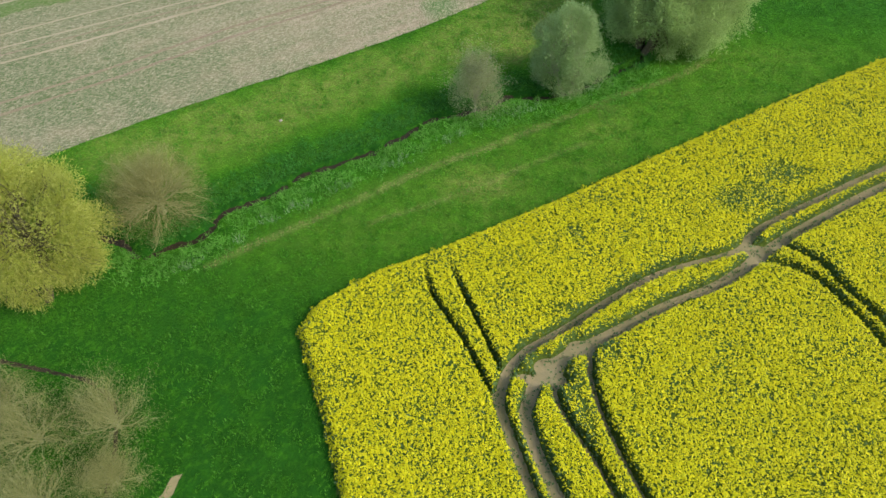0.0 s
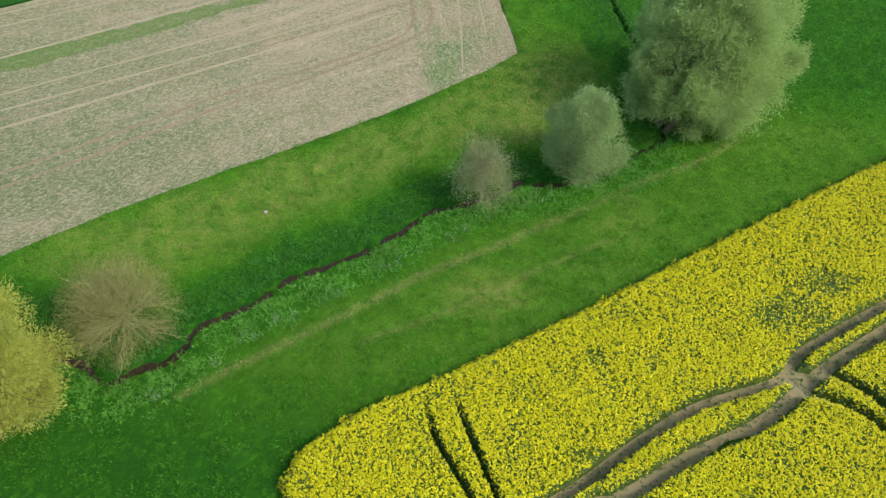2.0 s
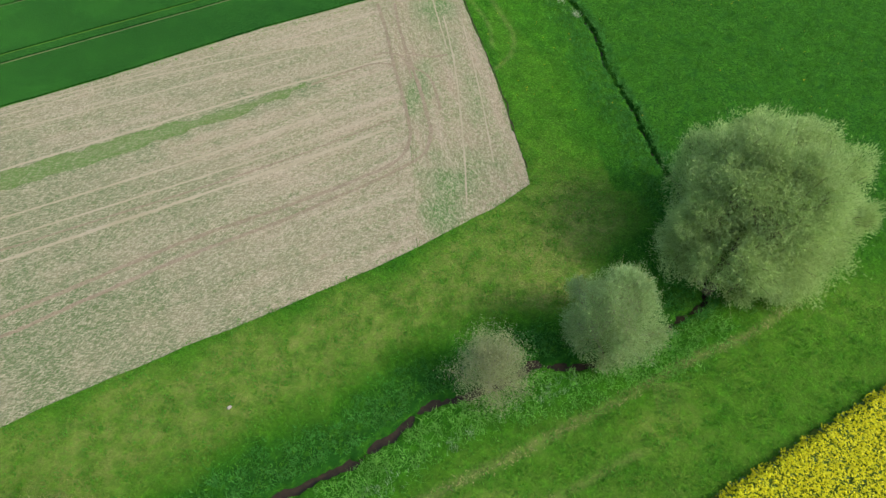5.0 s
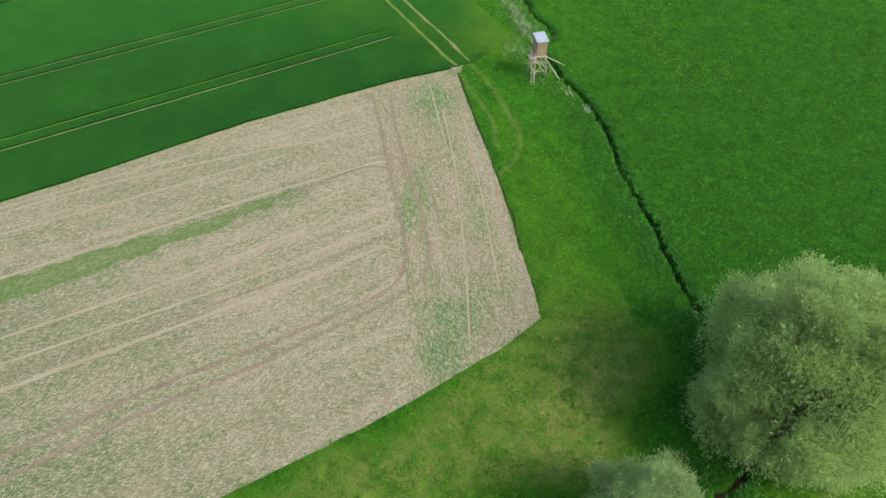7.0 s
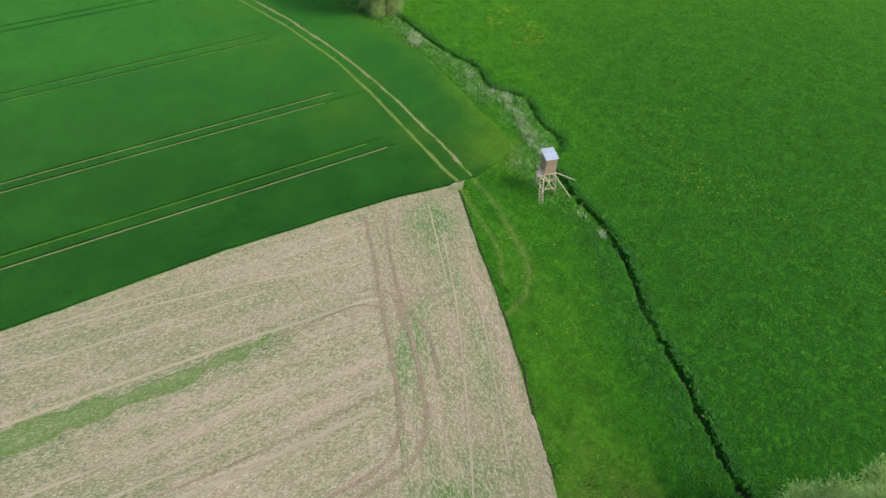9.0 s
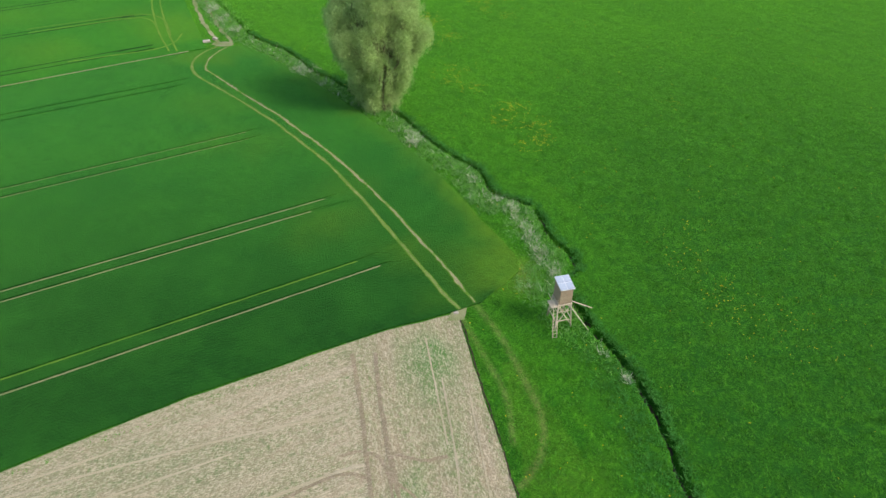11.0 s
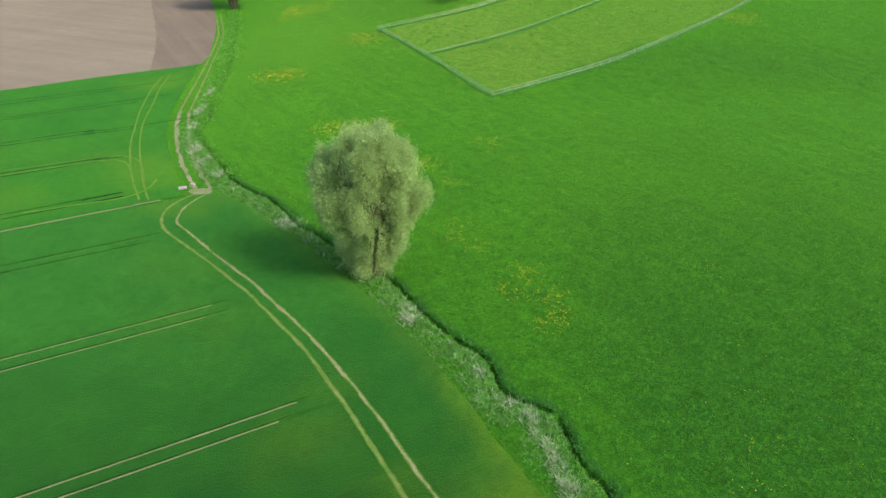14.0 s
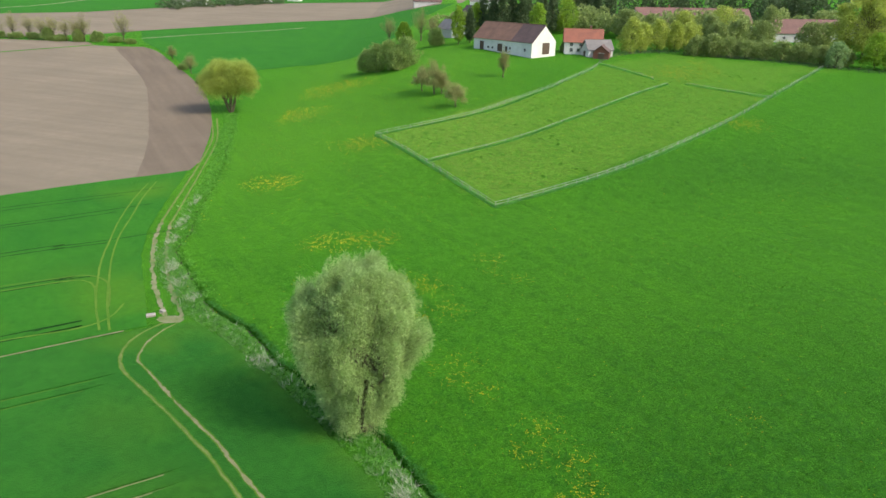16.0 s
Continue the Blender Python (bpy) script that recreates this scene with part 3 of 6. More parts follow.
fade(wheat_field, ((7.4, 121.5, 4, 5, 1.0), (3.0, 121, 5, 8, 0.35), (-3, 124, 4, 4, 0.35), (-12, 129, 7, 6, 0.35), (-11, 136, 5, 5, 0.25), (-26, 148, 10, 6, 0.2), (-35, 160, 8, 8, 0.2), (-40, 178, 9, 5, 0.5), (-33, 181, 6, 5, 0.4)),
     ((np.array([(7.1, 118.5), (8.9, 120.7), (8.6, 123.4), (7.5, 125.9), (5.4, 129.4), (3.8, 133.3), (1.6, 137.4)]), 1.5, 0.85), (np.array([(1.6, 137.4), (-0.6, 141.5), (-5.9, 150.0), (-10.1, 155.5), (-15.8, 163.0), (-22.1, 170.7), (-29.1, 178.2), (-34.5, 183.0)]), 1.3, 0.4)))
wheat_upper = sheet("wheat_field_2", [(-150, 116.6), (-65.2, 167.3), (-47.9, 177.6), (-40.8, 181.6), (-42.4, 186.0), (-47.2, 196.3), (-52.4, 208.4), (-56.2, 220.4), (-58.6, 232.5), (-60.8, 245), (-62.4, 256.5), (-64.4, 266.2), (-67.9, 263.2), (-79.1, 256.1), (-89.0, 249.0),
                                      (-97.8, 241.8), (-170, 200)], 0.2, WHEAT_FAR, "bright green field of young wheat with tramlines", "field", step=8.0, ragged=0.25, skirt=0.22)
fade(wheat_upper, ((-48, 190, 9, 14, 0.4), (-58, 200, 10, 12, 0.25), (-70, 178, 14, 8, 0.35), (-68, 250, 10, 14, 0.5), (-90, 200, 30, 8, 0.3)))
SOIL_BORDER = [tuple(p) for p in spline([(-74.9, 259.2), (-79.5, 275), (-88.2, 300.4), (-100.5, 332), (-113.8, 365), (-128.9, 400.0), (-151.1, 441.7), (-194.6, 517.5)], 5)]
SOIL_EDGE = [tuple(p) for p in spline([(-64.0, 267.2), (-64.2, 275), (-68.2, 293), (-74.1, 316.4), (-83.3, 346.4), (-97.3, 382.6), (-114.7, 417.7), (-139.4, 461.2), (-160.5, 498.0), (-176.4, 517.4)], 5)]
soil_field = sheet("soil_field", [(-170, 200.6), (-97.8, 242.2), (-89.0, 249.4)] + SOIL_BORDER + [(-208.0, 521.0), (-243.2, 486.0), (-330, 400)], 0.08, SOIL, "freshly harrowed bare brown soil field", "field", step=10, ragged=0.3)
soil_margin = sheet("soil_field_2", SOIL_BORDER[::-1] + [(-67.9, 263.7)] + SOIL_EDGE, 0.09, SOIL_DARK, "darker turned soil along the field margin", "field", step=10, ragged=0.3)
soil_strip = sheet("soil_field_3", [(-209.7, 523.6), (-244.6, 488.7), (-440, 340), (-440, 480), (-281, 543), (-218, 535)], 0.08, SOIL, "pale bare soil field beyond the hedge", "field", step=12)
far_wheat = sheet("wheat_field_3", [(-104, 405), (-113.0, 420), (-144.4, 478), (-186.4, 542), (-191.9, 554), (-210, 597), (-126, 673), (-36.8, 729), (15, 686), (-12, 600), (-22, 530), (-34, 487), (-46.1, 466), (-60, 461), (-74.5, 455), (-92.5, 438)], 0.15, WHEAT_FAR,
                  "smooth green field of cereals in the distance", "field", step=14, ragged=0.3)
far_soil = sheet("soil_field_4", [(-600, 340), (-285, 547), (-231, 574), (-210.6, 599.3), (-126.0, 674.6), (-36.8, 731.2), (20, 683.6), (60, 940), (-47.9, 926.4), (-221.9, 847.9), (-314.2, 732.2), (-600, 600)], 0.2, SOIL,
                 "large pale brown field of bare soil in the distance", "field", step=20)
far_green = sheet("wheat_field_4", [(-600, 605), (-314.2, 735), (-221.9, 850), (-47.9, 930), (60, 944), (300, 1300), (-300, 1500), (-900, 1100)], 0.25, WHEAT_FAR, "distant green cereal fields", "field", step=40)


ribbon("farm_track", spline([(-193.4, 555.7), (-164.8, 582.0), (-124.6, 612.7), (-101.0, 635.7)], 4.0), 1.5, 0.25, RUT_SOIL, "pale unpaved farm track between fields", "track")
ribbon("farm_track", spline([(-420, 700), (-403.3, 756.2), (-385.4, 801.5), (-378.0, 875.9)], 6.0), 3.0, 0.35, RUT_SOIL, "pale unpaved farm track between fields", "track")


# wheel ruts
def rut(line, width, lift, material, label, ragged=0.5):
    return ribbon("wheel_rut", spline(line, 0.3 if line[0][1] < 150 else 0.45), width, lift, material, label, "track", ragged=ragged)


for (v, u), k in zip(lines_v, range(8)):
    a, b = WU * (u - 130) + WV * (v + 0.08), WU * u + WV * (v + 0.08)
    rut([tuple(a.lerp(b, i / 30)) for i in range(31)], 0.19, 0.035, RUT_TRAM if k < 6 and k != 1 else RUT_YELLOW if k == 1 else RUT_GREEN, "straight pale tractor tramline through wheat")
TRACK_L = [(2.4, 114.6), (0.8, 117.0), (-1.3, 120.7), (-4.0, 125.4), (-6.7, 130.2), (-8.4, 133.2), (-10.4, 136.4), (-14.0, 142.1), (-18.3, 147.6), (-22.8, 153.2), (-28.0, 158.8), (-33.5, 164.4), (-38.2, 169.0), (-40.3, 172.2), (-41.1, 175.7), (-40.4, 179.5), (-38.6, 182.4)]
TRACK_R = [(3.9, 115.6), (2.5, 118.2), (0.6, 121.9), (-1.2, 124.8), (-4.0, 129.8), (-7.2, 134.9), (-10.7, 140.2), (-14.6, 145.6), (-18.9, 150.8), (-23.6, 156.5), (-28.9, 162.0), (-34.8, 168.6), (-38.0, 172.3), (-38.7, 175.8), (-38.1, 179.5), (-36.7, 182.4)]
for line, bare, wide in ((TRACK_L, RUT_PALE, 0.20), (TRACK_R, RUT_TRAM, 0.24)):
    rut(line, 0.50, 0.212, RUT_GREEN, "yellowish farm track rut through wheat")
    rut(line, wide, 0.217, bare, "broken line of bare earth along the track rut", 1.9)
rut([(-39.0, 183.5), (-39.8, 185.5), (-43.5, 192.4), (-48.7, 203.8), (-53.4, 217.0), (-55.6, 225.7)], 0.75, 0.05, RUT_DUST, "stony dry earth rut beside the stream bank", 1.2)
rut([(-36.9, 183.5), (-37.5, 185.9), (-41.2, 192.6), (-45.8, 202.5), (-49.2, 211.7), (-53.3, 224.1)], 0.65, 0.05, RUT_DUST, "stony dry earth rut beside the stream bank", 1.2)
rut([(-55.6, 225.7), (-57.5, 236.9), (-59.6, 249.9), (-63.2, 270.9), (-70, 305), (-80, 336)], 0.5, 0.05, RUT_PALE, "grassed earth rut beside the stream bank")
rut([(-53.3, 224.1), (-55.2, 235.1), (-57.5, 247.7), (-61.1, 267.9), (-68, 303), (-78, 336)], 0.45, 0.05, RUT_PALE, "grassed earth rut beside the stream bank")
rut([(-46.6, 180.0), (-50.8, 187.9), (-54.4, 196.0), (-58.1, 205.5), (-61.0, 215.1), (-63.9, 225.0), (-67.3, 240.0), (-69.4, 253.7)], 0.34, 0.215, RUT_YELLOW, "yellowed sprayer rut in the wheat")
rut([(-45.2, 180.0), (-49.1, 187.9), (-52.6, 196.1), (-56.4, 205.5), (-60.1, 216.7), (-62.7, 228.3), (-65.9, 242.1), (-68.0, 255.2)], 0.34, 0.215, RUT_YELLOW, "yellowed sprayer rut in the wheat")
for line in ([(-76, 190), (-68.6, 193.9), (-60.0, 197.9), (-57.2, 198.6), (-54.3, 197.4), (-51.8, 194.4), (-48.6, 187.4)], [(-75, 188.2), (-67.6, 192.2), (-59.2, 196.3), (-56.6, 196.4), (-54.1, 194.3), (-50.5, 187.4)],
             [(-62, 175), (-54.4, 178.4), (-50.7, 179.9), (-48.0, 182.0), (-46.8, 184.7), (-46.9, 188.4)]):
    rut(line, 0.36, 0.214, RUT_YELLOW if line[0][0] > -75.5 else RUT_GREEN, "yellowed turning rut in the wheat")
for line in ([(-7.6, 108.8), (-7.3, 107.5), (-6.1, 102.0), (-5.2, 96.9), (-4.3, 92.5), (-3.4, 87.9), (-2.9, 84.3), (-3.3, 81.8), (-4.8, 79.8), (-8.8, 77.3), (-15.6, 73.7), (-20.8, 71.2), (-25.6, 68.5), (-30.3, 65.6), (-38.7, 60.6), (-60.0, 48.5)],
             [(-5.5, 109.0), (-5.3, 107.3), (-4.3, 101.5), (-3.1, 96.1), (-1.9, 91.1), (-1.2, 87.2), (-0.8, 84.4), (-1.3, 81.7), (-2.7, 80.1), (-5.6, 78.0), (-10.1, 75.2), (-15.3, 72.1), (-20.5, 69.4), (-25.0, 66.8), (-29.7, 63.8), (-37.9, 58.8), (-60.0, 46.5)]):
    rut(line, 0.40, 0.065, RUT_STUBBLE, "brown tractor rut in the stubble")
for line in ([(-7.4, 97.9), (-6.2, 98.4), (-4.6, 98.0), (-3.6, 96.4), (-3.0, 93.5)], [(-14.0, 92.6), (-9.0, 95.6), (-6.6, 96.4), (-4.9, 96.0)], [(-2.9, 95.6), (-1.2, 94.0), (-0.3, 91.2), (0.2, 88.0)], [(-3.4, 98.2), (-1.0, 97.6), (1.0, 97.9)]):
    rut(line, 0.30, 0.067, RUT_STUBBLE, "curved turning mark in the stubble")
for line, wide in (([(-60.0, 80.5), (-49.0, 86.3), (-32.0, 94.3), (-15.3, 100.0), (-7.2, 102.0)], 0.16),
                   ([(-60.0, 70.7), (-45.8, 78.0), (-18.5, 91.6), (-14.0, 93.6), (-7.5, 96.5), (-5.4, 97.2)], 0.26),
                   ([(-60.0, 63.5), (-43.1, 71.8), (-24.7, 80.6), (-12.4, 87.5)], 0.20),
                   ([(-60.0, 61.0), (-42.1, 69.3), (-20.4, 79.6), (-4.2, 88.4)], 0.18),
                   ([(-60.0, 57.5), (-41.1, 66.7), (-15.3, 79.6), (-5.0, 85.3)], 0.30),
                   ([(-60.0, 82.6), (-40.0, 91.6), (-25.0, 98.6)], 0.15),
                   ([(-60.0, 78.4), (-38.0, 88.2), (-16.0, 98.2)], 0.15),
                   ([(2.6, 74.4), (2.6, 78.4), (2.3, 88), (1.7, 97.4), (0.6, 106)], 0.13), ([(5.4, 80), (4.4, 92), (3.0, 104)], 0.10), ([(-0.9, 110.8), (0.2, 104), (1.0, 99)], 0.12)):
    rut(line, wide * 1.35, 0.065, RUT_SOIL, "pale straw line left by the drill")
rut([(-60, 59.4), (-41.6, 68.0), (-18, 79.2), (-4.6, 86.8)], 0.24, 0.062, RUT_STUBBLE, "faint tractor rut in the stubble")
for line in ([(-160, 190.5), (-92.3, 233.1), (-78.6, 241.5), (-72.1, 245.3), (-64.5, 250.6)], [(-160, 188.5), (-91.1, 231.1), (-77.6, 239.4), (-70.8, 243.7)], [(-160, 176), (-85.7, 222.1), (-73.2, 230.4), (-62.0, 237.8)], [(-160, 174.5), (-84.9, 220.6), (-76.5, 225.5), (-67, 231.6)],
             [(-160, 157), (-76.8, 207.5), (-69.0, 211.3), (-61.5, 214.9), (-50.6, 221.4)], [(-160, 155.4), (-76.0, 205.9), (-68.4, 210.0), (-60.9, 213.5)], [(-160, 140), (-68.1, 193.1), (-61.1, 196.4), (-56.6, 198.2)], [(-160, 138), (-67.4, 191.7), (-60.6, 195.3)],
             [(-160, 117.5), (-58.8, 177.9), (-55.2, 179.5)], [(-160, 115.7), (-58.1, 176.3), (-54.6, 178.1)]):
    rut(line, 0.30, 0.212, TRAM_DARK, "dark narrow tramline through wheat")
ribbon("field_boundary", spline([(-150, 116.3), (-65.2, 166.9), (-47.9, 177.2), (-43.2, 179.9)], 1.0), 0.34, 0.215, RUT_TRAM, "dry furrow between two wheat fields", "furrow")
gateway = sheet("gateway", [(-40.2, 183.4), (-38.5, 182.6), (-36.2, 182.9), (-36.0, 184.0), (-38, 184.7), (-40.0, 184.6)], 0.07, RUT_DUST, "bare dusty earth where tracks meet", "track", ragged=0.5, edge_step=0.6)
corner_heap = sheet("corner_earth", [(1.2, 113.2), (2.9, 113.3), (3.2, 114.9), (1.8, 115.0)], 0.1, RUT_DUST, "bare pale earth at the field corner", "track", ragged=0.4, edge_step=0.4)
bare_patch = sheet("bare_patch", [(-18.6, 17.2), (-17.9, 17.2), (-17.2, 19.2), (-17.9, 19.2)], 0.04, CROP_SOIL, "bare earth patch in the grass", "ground", ragged=0.4, edge_step=0.4)

# ---- oilseed rape ----
RAPE = [(-2.0, -30), (-2.2, 4), (-6.3, 17.2), (-7.7, 21.8), (-9.4, 26.5), (-10.8, 30.0), (-9.6, 32.4), (-5.4, 35.4), (1.0, 38.25), (10.9, 43.25), (22.1, 49.35), (34.9, 56.25), (46.6, 62.15), (90, 84.5), (90, -30)]
RAPE_RUTS = [([(-1.3, 36.9), (-0.4, 33.2), (1.9, 29.1), (3.5, 25.5), (4.4, 23.7)], 0.06),
             ([(0.6, 36.9), (2.4, 32.3), (4.6, 26.6)], 0.06),
             ([(60, 55.5), (41.3, 46.7), (35.8, 44.0), (27.4, 39.6), (25.2, 37.4), (18.6, 35.3), (14.1, 32.9), (9.7, 30.0), (6.1, 27.8), (4.7, 25.4), (4.4, 23.9), (4.9, 22.0), (5.5, 20.0), (6.3, 17.4), (8.4, 10.7)], 0.34),
             ([(60, 54), (40.4, 44.6), (34.9, 41.7), (28.9, 38.3), (23.0, 34.2), (17.9, 32.0), (13.1, 29.5), (10.8, 28.4), (8.3, 26.9), (6.9, 25.1), (6.2, 23.3), (6.7, 20.7), (7.6, 18.1), (7.9, 17.4), (10.7, 11.0)], 0.45),
             ([(28.3, 37.9), (31.0, 35.9), (32.5, 32.6), (34.3, 29.5), (38, 20)], 0.18),
             ([(26.5, 36.3), (30.0, 34.4), (31.9, 31.2), (33.2, 28.4), (36.5, 19)], 0.14),
             ([(11.6, 28.8), (11.2, 26.2), (11.5, 23.4), (12.3, 20.5), (13.4, 17.4), (15.7, 10.8)], 0.14),
             ([(9.7, 27.6), (8.6, 25.8), (8.6, 23.8), (9.4, 22.0), (10.5, 20.0), (11.6, 17.3), (14.2, 10.8)], 0.12)]
RAPE_LINES = [(spline(p, 1.0), w) for p, w in RAPE_RUTS]


def rape_gap(x, y):
    """0 in the wheel ruts of the rape, 1 in the full crop."""
    x, y = np.asarray(x, float), np.asarray(y, float)
    full = np.ones(x.shape)
    for line, w in RAPE_LINES:
        start = smooth(0.0, 5.0, np.hypot(x - line[0][0], y - line[0][1])) if w < 0.1 else 1.0
        full = np.minimum(full, 1 - start * (1 - smooth(w * 0.7, w + (0.34 if w < 0.1 else 0.42), far_from(line, x, y))))
    for cx, cy, r in ((26.6, 37.3, 0.9), (10.8, 28.4, 0.85), (8.3, 26.9, 0.9), (8.6, 25.8, 0.7), (6.4, 26.0, 0.5)):
        full = np.minimum(full, smooth(r * 0.6, r * 1.5, np.hypot((x - cx) / 1.5, y - cy)))
    return full


def fuzz(x, y, size, seed):
    return np.array([noise.noise(Vector((a / size, b / size, seed))) for a, b in zip(np.ravel(x), np.ravel(y))]).reshape(np.shape(x))


def rape_thin(x, y):
    """Where the crop flowers less."""
    t = np.zeros(np.shape(x))
    for cx, cy, rx, ry in ((27.5, 42.6, 4.6, 2.6), (-6.2, 25.4, 1.2, 0.8), (31, 45.5, 3.4, 2), (10.5, 31.6, 2.5, 0.7), (13.0, 28.0, 1.0, 1.2), (11.5, 39.0, 1.2, 0.9), (9.2, 25.4, 2.4, 2.6), (6.6, 27.0, 1.6, 1.2), (10.4, 22.0, 0.9, 3.0)):
        t = np.maximum(t, 1 - smooth(0.4, 1.0, np.hypot((x - cx) / rx, (y - cy) / ry)))
    return t


def build_rape():
    step = 0.25
    xs, ys = np.arange(-11.5, 56, step), np.arange(10, 67, step)
    x, y = np.meshgrid(xs, ys, indexing="ij")
    body = inside(RAPE, x + 0.25 * fuzz(x, y, 0.8, 2.0), y + 0.25 * fuzz(x, y, 0.8, 7.0))
    full = rape_gap(x, y)
    full = full * (0.3 + 0.7 * smooth(0.0, 0.9, far_from(RAPE + RAPE[:1], x, y)))
    z = -0.15 + full * (1.19 + 0.13 * fuzz(x, y, 0.5, 4.0) + 0.12 * fuzz(x, y, 2.5, 9.0) - 0.05 * rape_thin(x, y))
    z[~body] = 0.0
    index = -np.ones(x.shape, int)
    near = body.copy()
    near[1:] |= body[:-1]
    near[:-1] |= body[1:]
    near[:, 1:] |= body[:, :-1]
    near[:, :-1] |= body[:, 1:]
    index[near] = np.arange(near.sum())
    ii = index
    q = (ii[:-1, :-1] >= 0) & (ii[1:, :-1] >= 0) & (ii[1:, 1:] >= 0) & (ii[:-1, 1:] >= 0)
    faces = np.stack([ii[:-1, :-1][q], ii[1:, :-1][q], ii[1:, 1:][q], ii[:-1, 1:][q]], -1).tolist()
    me = to_mesh("rape_stems", np.c_[x[near], y[near], z[near]], faces, CANOPY)
    tagged(new("rape_stems", me), "dense green stems of the rape crop", "crop", kind="stuff")
    rng = np.random.default_rng(5)
    n = 800000
    px, py = rng.uniform(-11, 55, n), rng.uniform(11, 66, n)
    keep = inside(RAPE, px + 0.4 * fuzz(px, py, 0.9, 2.0), py + 0.4 * fuzz(px, py, 0.9, 7.0))
    px, py = px[keep], py[keep]
    full, thin = rape_gap(px, py), rape_thin(px, py)
    rim = 0.35 + 0.65 * smooth(0.0, 0.8, far_from(RAPE + RAPE[:1], px, py))
    patch = 0.5 + 1.35 * fuzz(px, py, 0.30, 6.0) + 0.55 * fuzz(px, py, 2.2, 8.0)
    odds = full ** 2 * (0.45 + 0.55 * rim) * (1 - 0.72 * thin) * np.clip(0.33 + 0.72 * patch, 0.02, 0.95)
    flower = rng.random(len(px)) < odds
    for name, pick, size, mat, lo, hi, label in (("rape_flowers", flower, 0.060, FLOWER, 1.06, 1.30, "bright yellow flowering heads of oilseed rape"),
                                                ("rape_leaves", ~flower & (rng.random(len(px)) < np.where(full < 0.35, 0.035, np.where(full < 0.95, 0.30, 0.22))), 0.070, RAPE_LEAF, 0.45, 1.14, "blue-green leaves and stalks between rape flowers")):
        x, y = px[pick], py[pick]
        z = rng.uniform(lo, hi, len(x)) * (0.25 + 0.75 * full[pick]) * rim[pick] + 0.08 * fuzz(x, y, 2.5, 9.0)
        pieces = []
        for k in range(1 if name == "rape_flowers" else 2):
            a, tilt, s = rng.uniform(0, 6.283, len(x)), rng.uniform(-0.7, 0.7, len(x)), size * rng.uniform(0.7, 1.5, len(x))
            u = np.stack([np.cos(a), np.sin(a), tilt], -1) * s[:, None]
            w = np.stack([-np.sin(a), np.cos(a), rng.uniform(-0.7, 0.7, len(x))], -1) * (s * 0.8)[:, None]
            c = np.stack([x, y, z], -1) + rng.normal(0, 0.05, (len(x), 3))
            pieces.append(np.stack([c - u * 1.2, c + u * 0.9 - w, c + u * 0.9 + w], 1))
        tagged(new(name, quads_mesh(name, np.concatenate(pieces), mat)), label, "crop", kind="stuff")


build_rape()
crop_soil = sheet("crop_track", [(-1, 12), (3, 21), (4.4, 26.5), (9, 31), (25, 40), (55, 54), (55, 50), (34, 39.5), (39, 20), (34, 20), (28.5, 34.6), (20, 32.8), (14, 29), (13.4, 24), (17, 12)], 0.05, CROP_SOIL,
                  "dusty earth and crushed plants in crop tracks", "track")

# ---- grasses ----


def tufts(name, x, y, tall, wide, material, label, category, blades=3, seed=1, lean=0.45, base=None):
    """Grass as many narrow blades, each a thin pointed piece."""
    rng = np.random.default_rng(seed)
    z = height(x, y) + (0 if base is None else base)
    out = []
    for k in range(blades):
        a = rng.uniform(0, 6.283, len(x))
        h = tall * rng.uniform(0.55, 1.3, len(x))
        w = wide * rng.uniform(0.6, 1.4, len(x))
        d = np.stack([np.cos(a), np.sin(a), 0 * a], -1)
        s = np.stack([-np.sin(a), np.cos(a), 0 * a], -1)
        p = np.stack([x, y, z], -1) + rng.normal(0, 0.08, (len(x), 3)) * (1, 1, 0)
        tip = p + d * (h * rng.uniform(0.2, 2 * lean, len(x)))[:, None] + np.array((0, 0, 1)) * h[:, None]
        out.append(np.stack([p - s * w[:, None], p + s * w[:, None], tip], 1))
    return tagged(new(name, quads_mesh(name, np.concatenate(out), material)), label, category, kind="stuff")


def strew(n, box, odds, seed):
    rng = np.random.default_rng(seed)
    x, y = rng.uniform(box[0], box[1], n), rng.uniform(box[2], box[3], n)
    keep = rng.random(n) < odds(x, y)
    return x[keep], y[keep]


FIELDS = ([(-95, 16), (-37.4, 49.4), (-15.1, 61.9), (-2.0, 69.3), (8.6, 77.0), (8.4, 79.5), (5.7, 96.5), (2.1, 114.2), (-42, 91), (-95, 63)],
          [(-150, 35), (-42.7, 90.9), (-17.3, 104.8), (2.0, 114.0), (7.1, 118.5), (8.9, 120.7), (8.6, 123.4), (3.8, 133.3), (-5.9, 150.0), (-15.8, 163.0), (-34.5, 183.0), (-47.9, 176.9), (-150, 116)],
          [(-150, 116), (-41, 181), (-54, 211), (-62, 257), (-77, 258), (-170, 200)], RAPE)


def open_grass(x, y):
    ok = np.ones(np.shape(x))
    for f in FIELDS:
        ok[inside(f, x, y)] = 0
    return ok


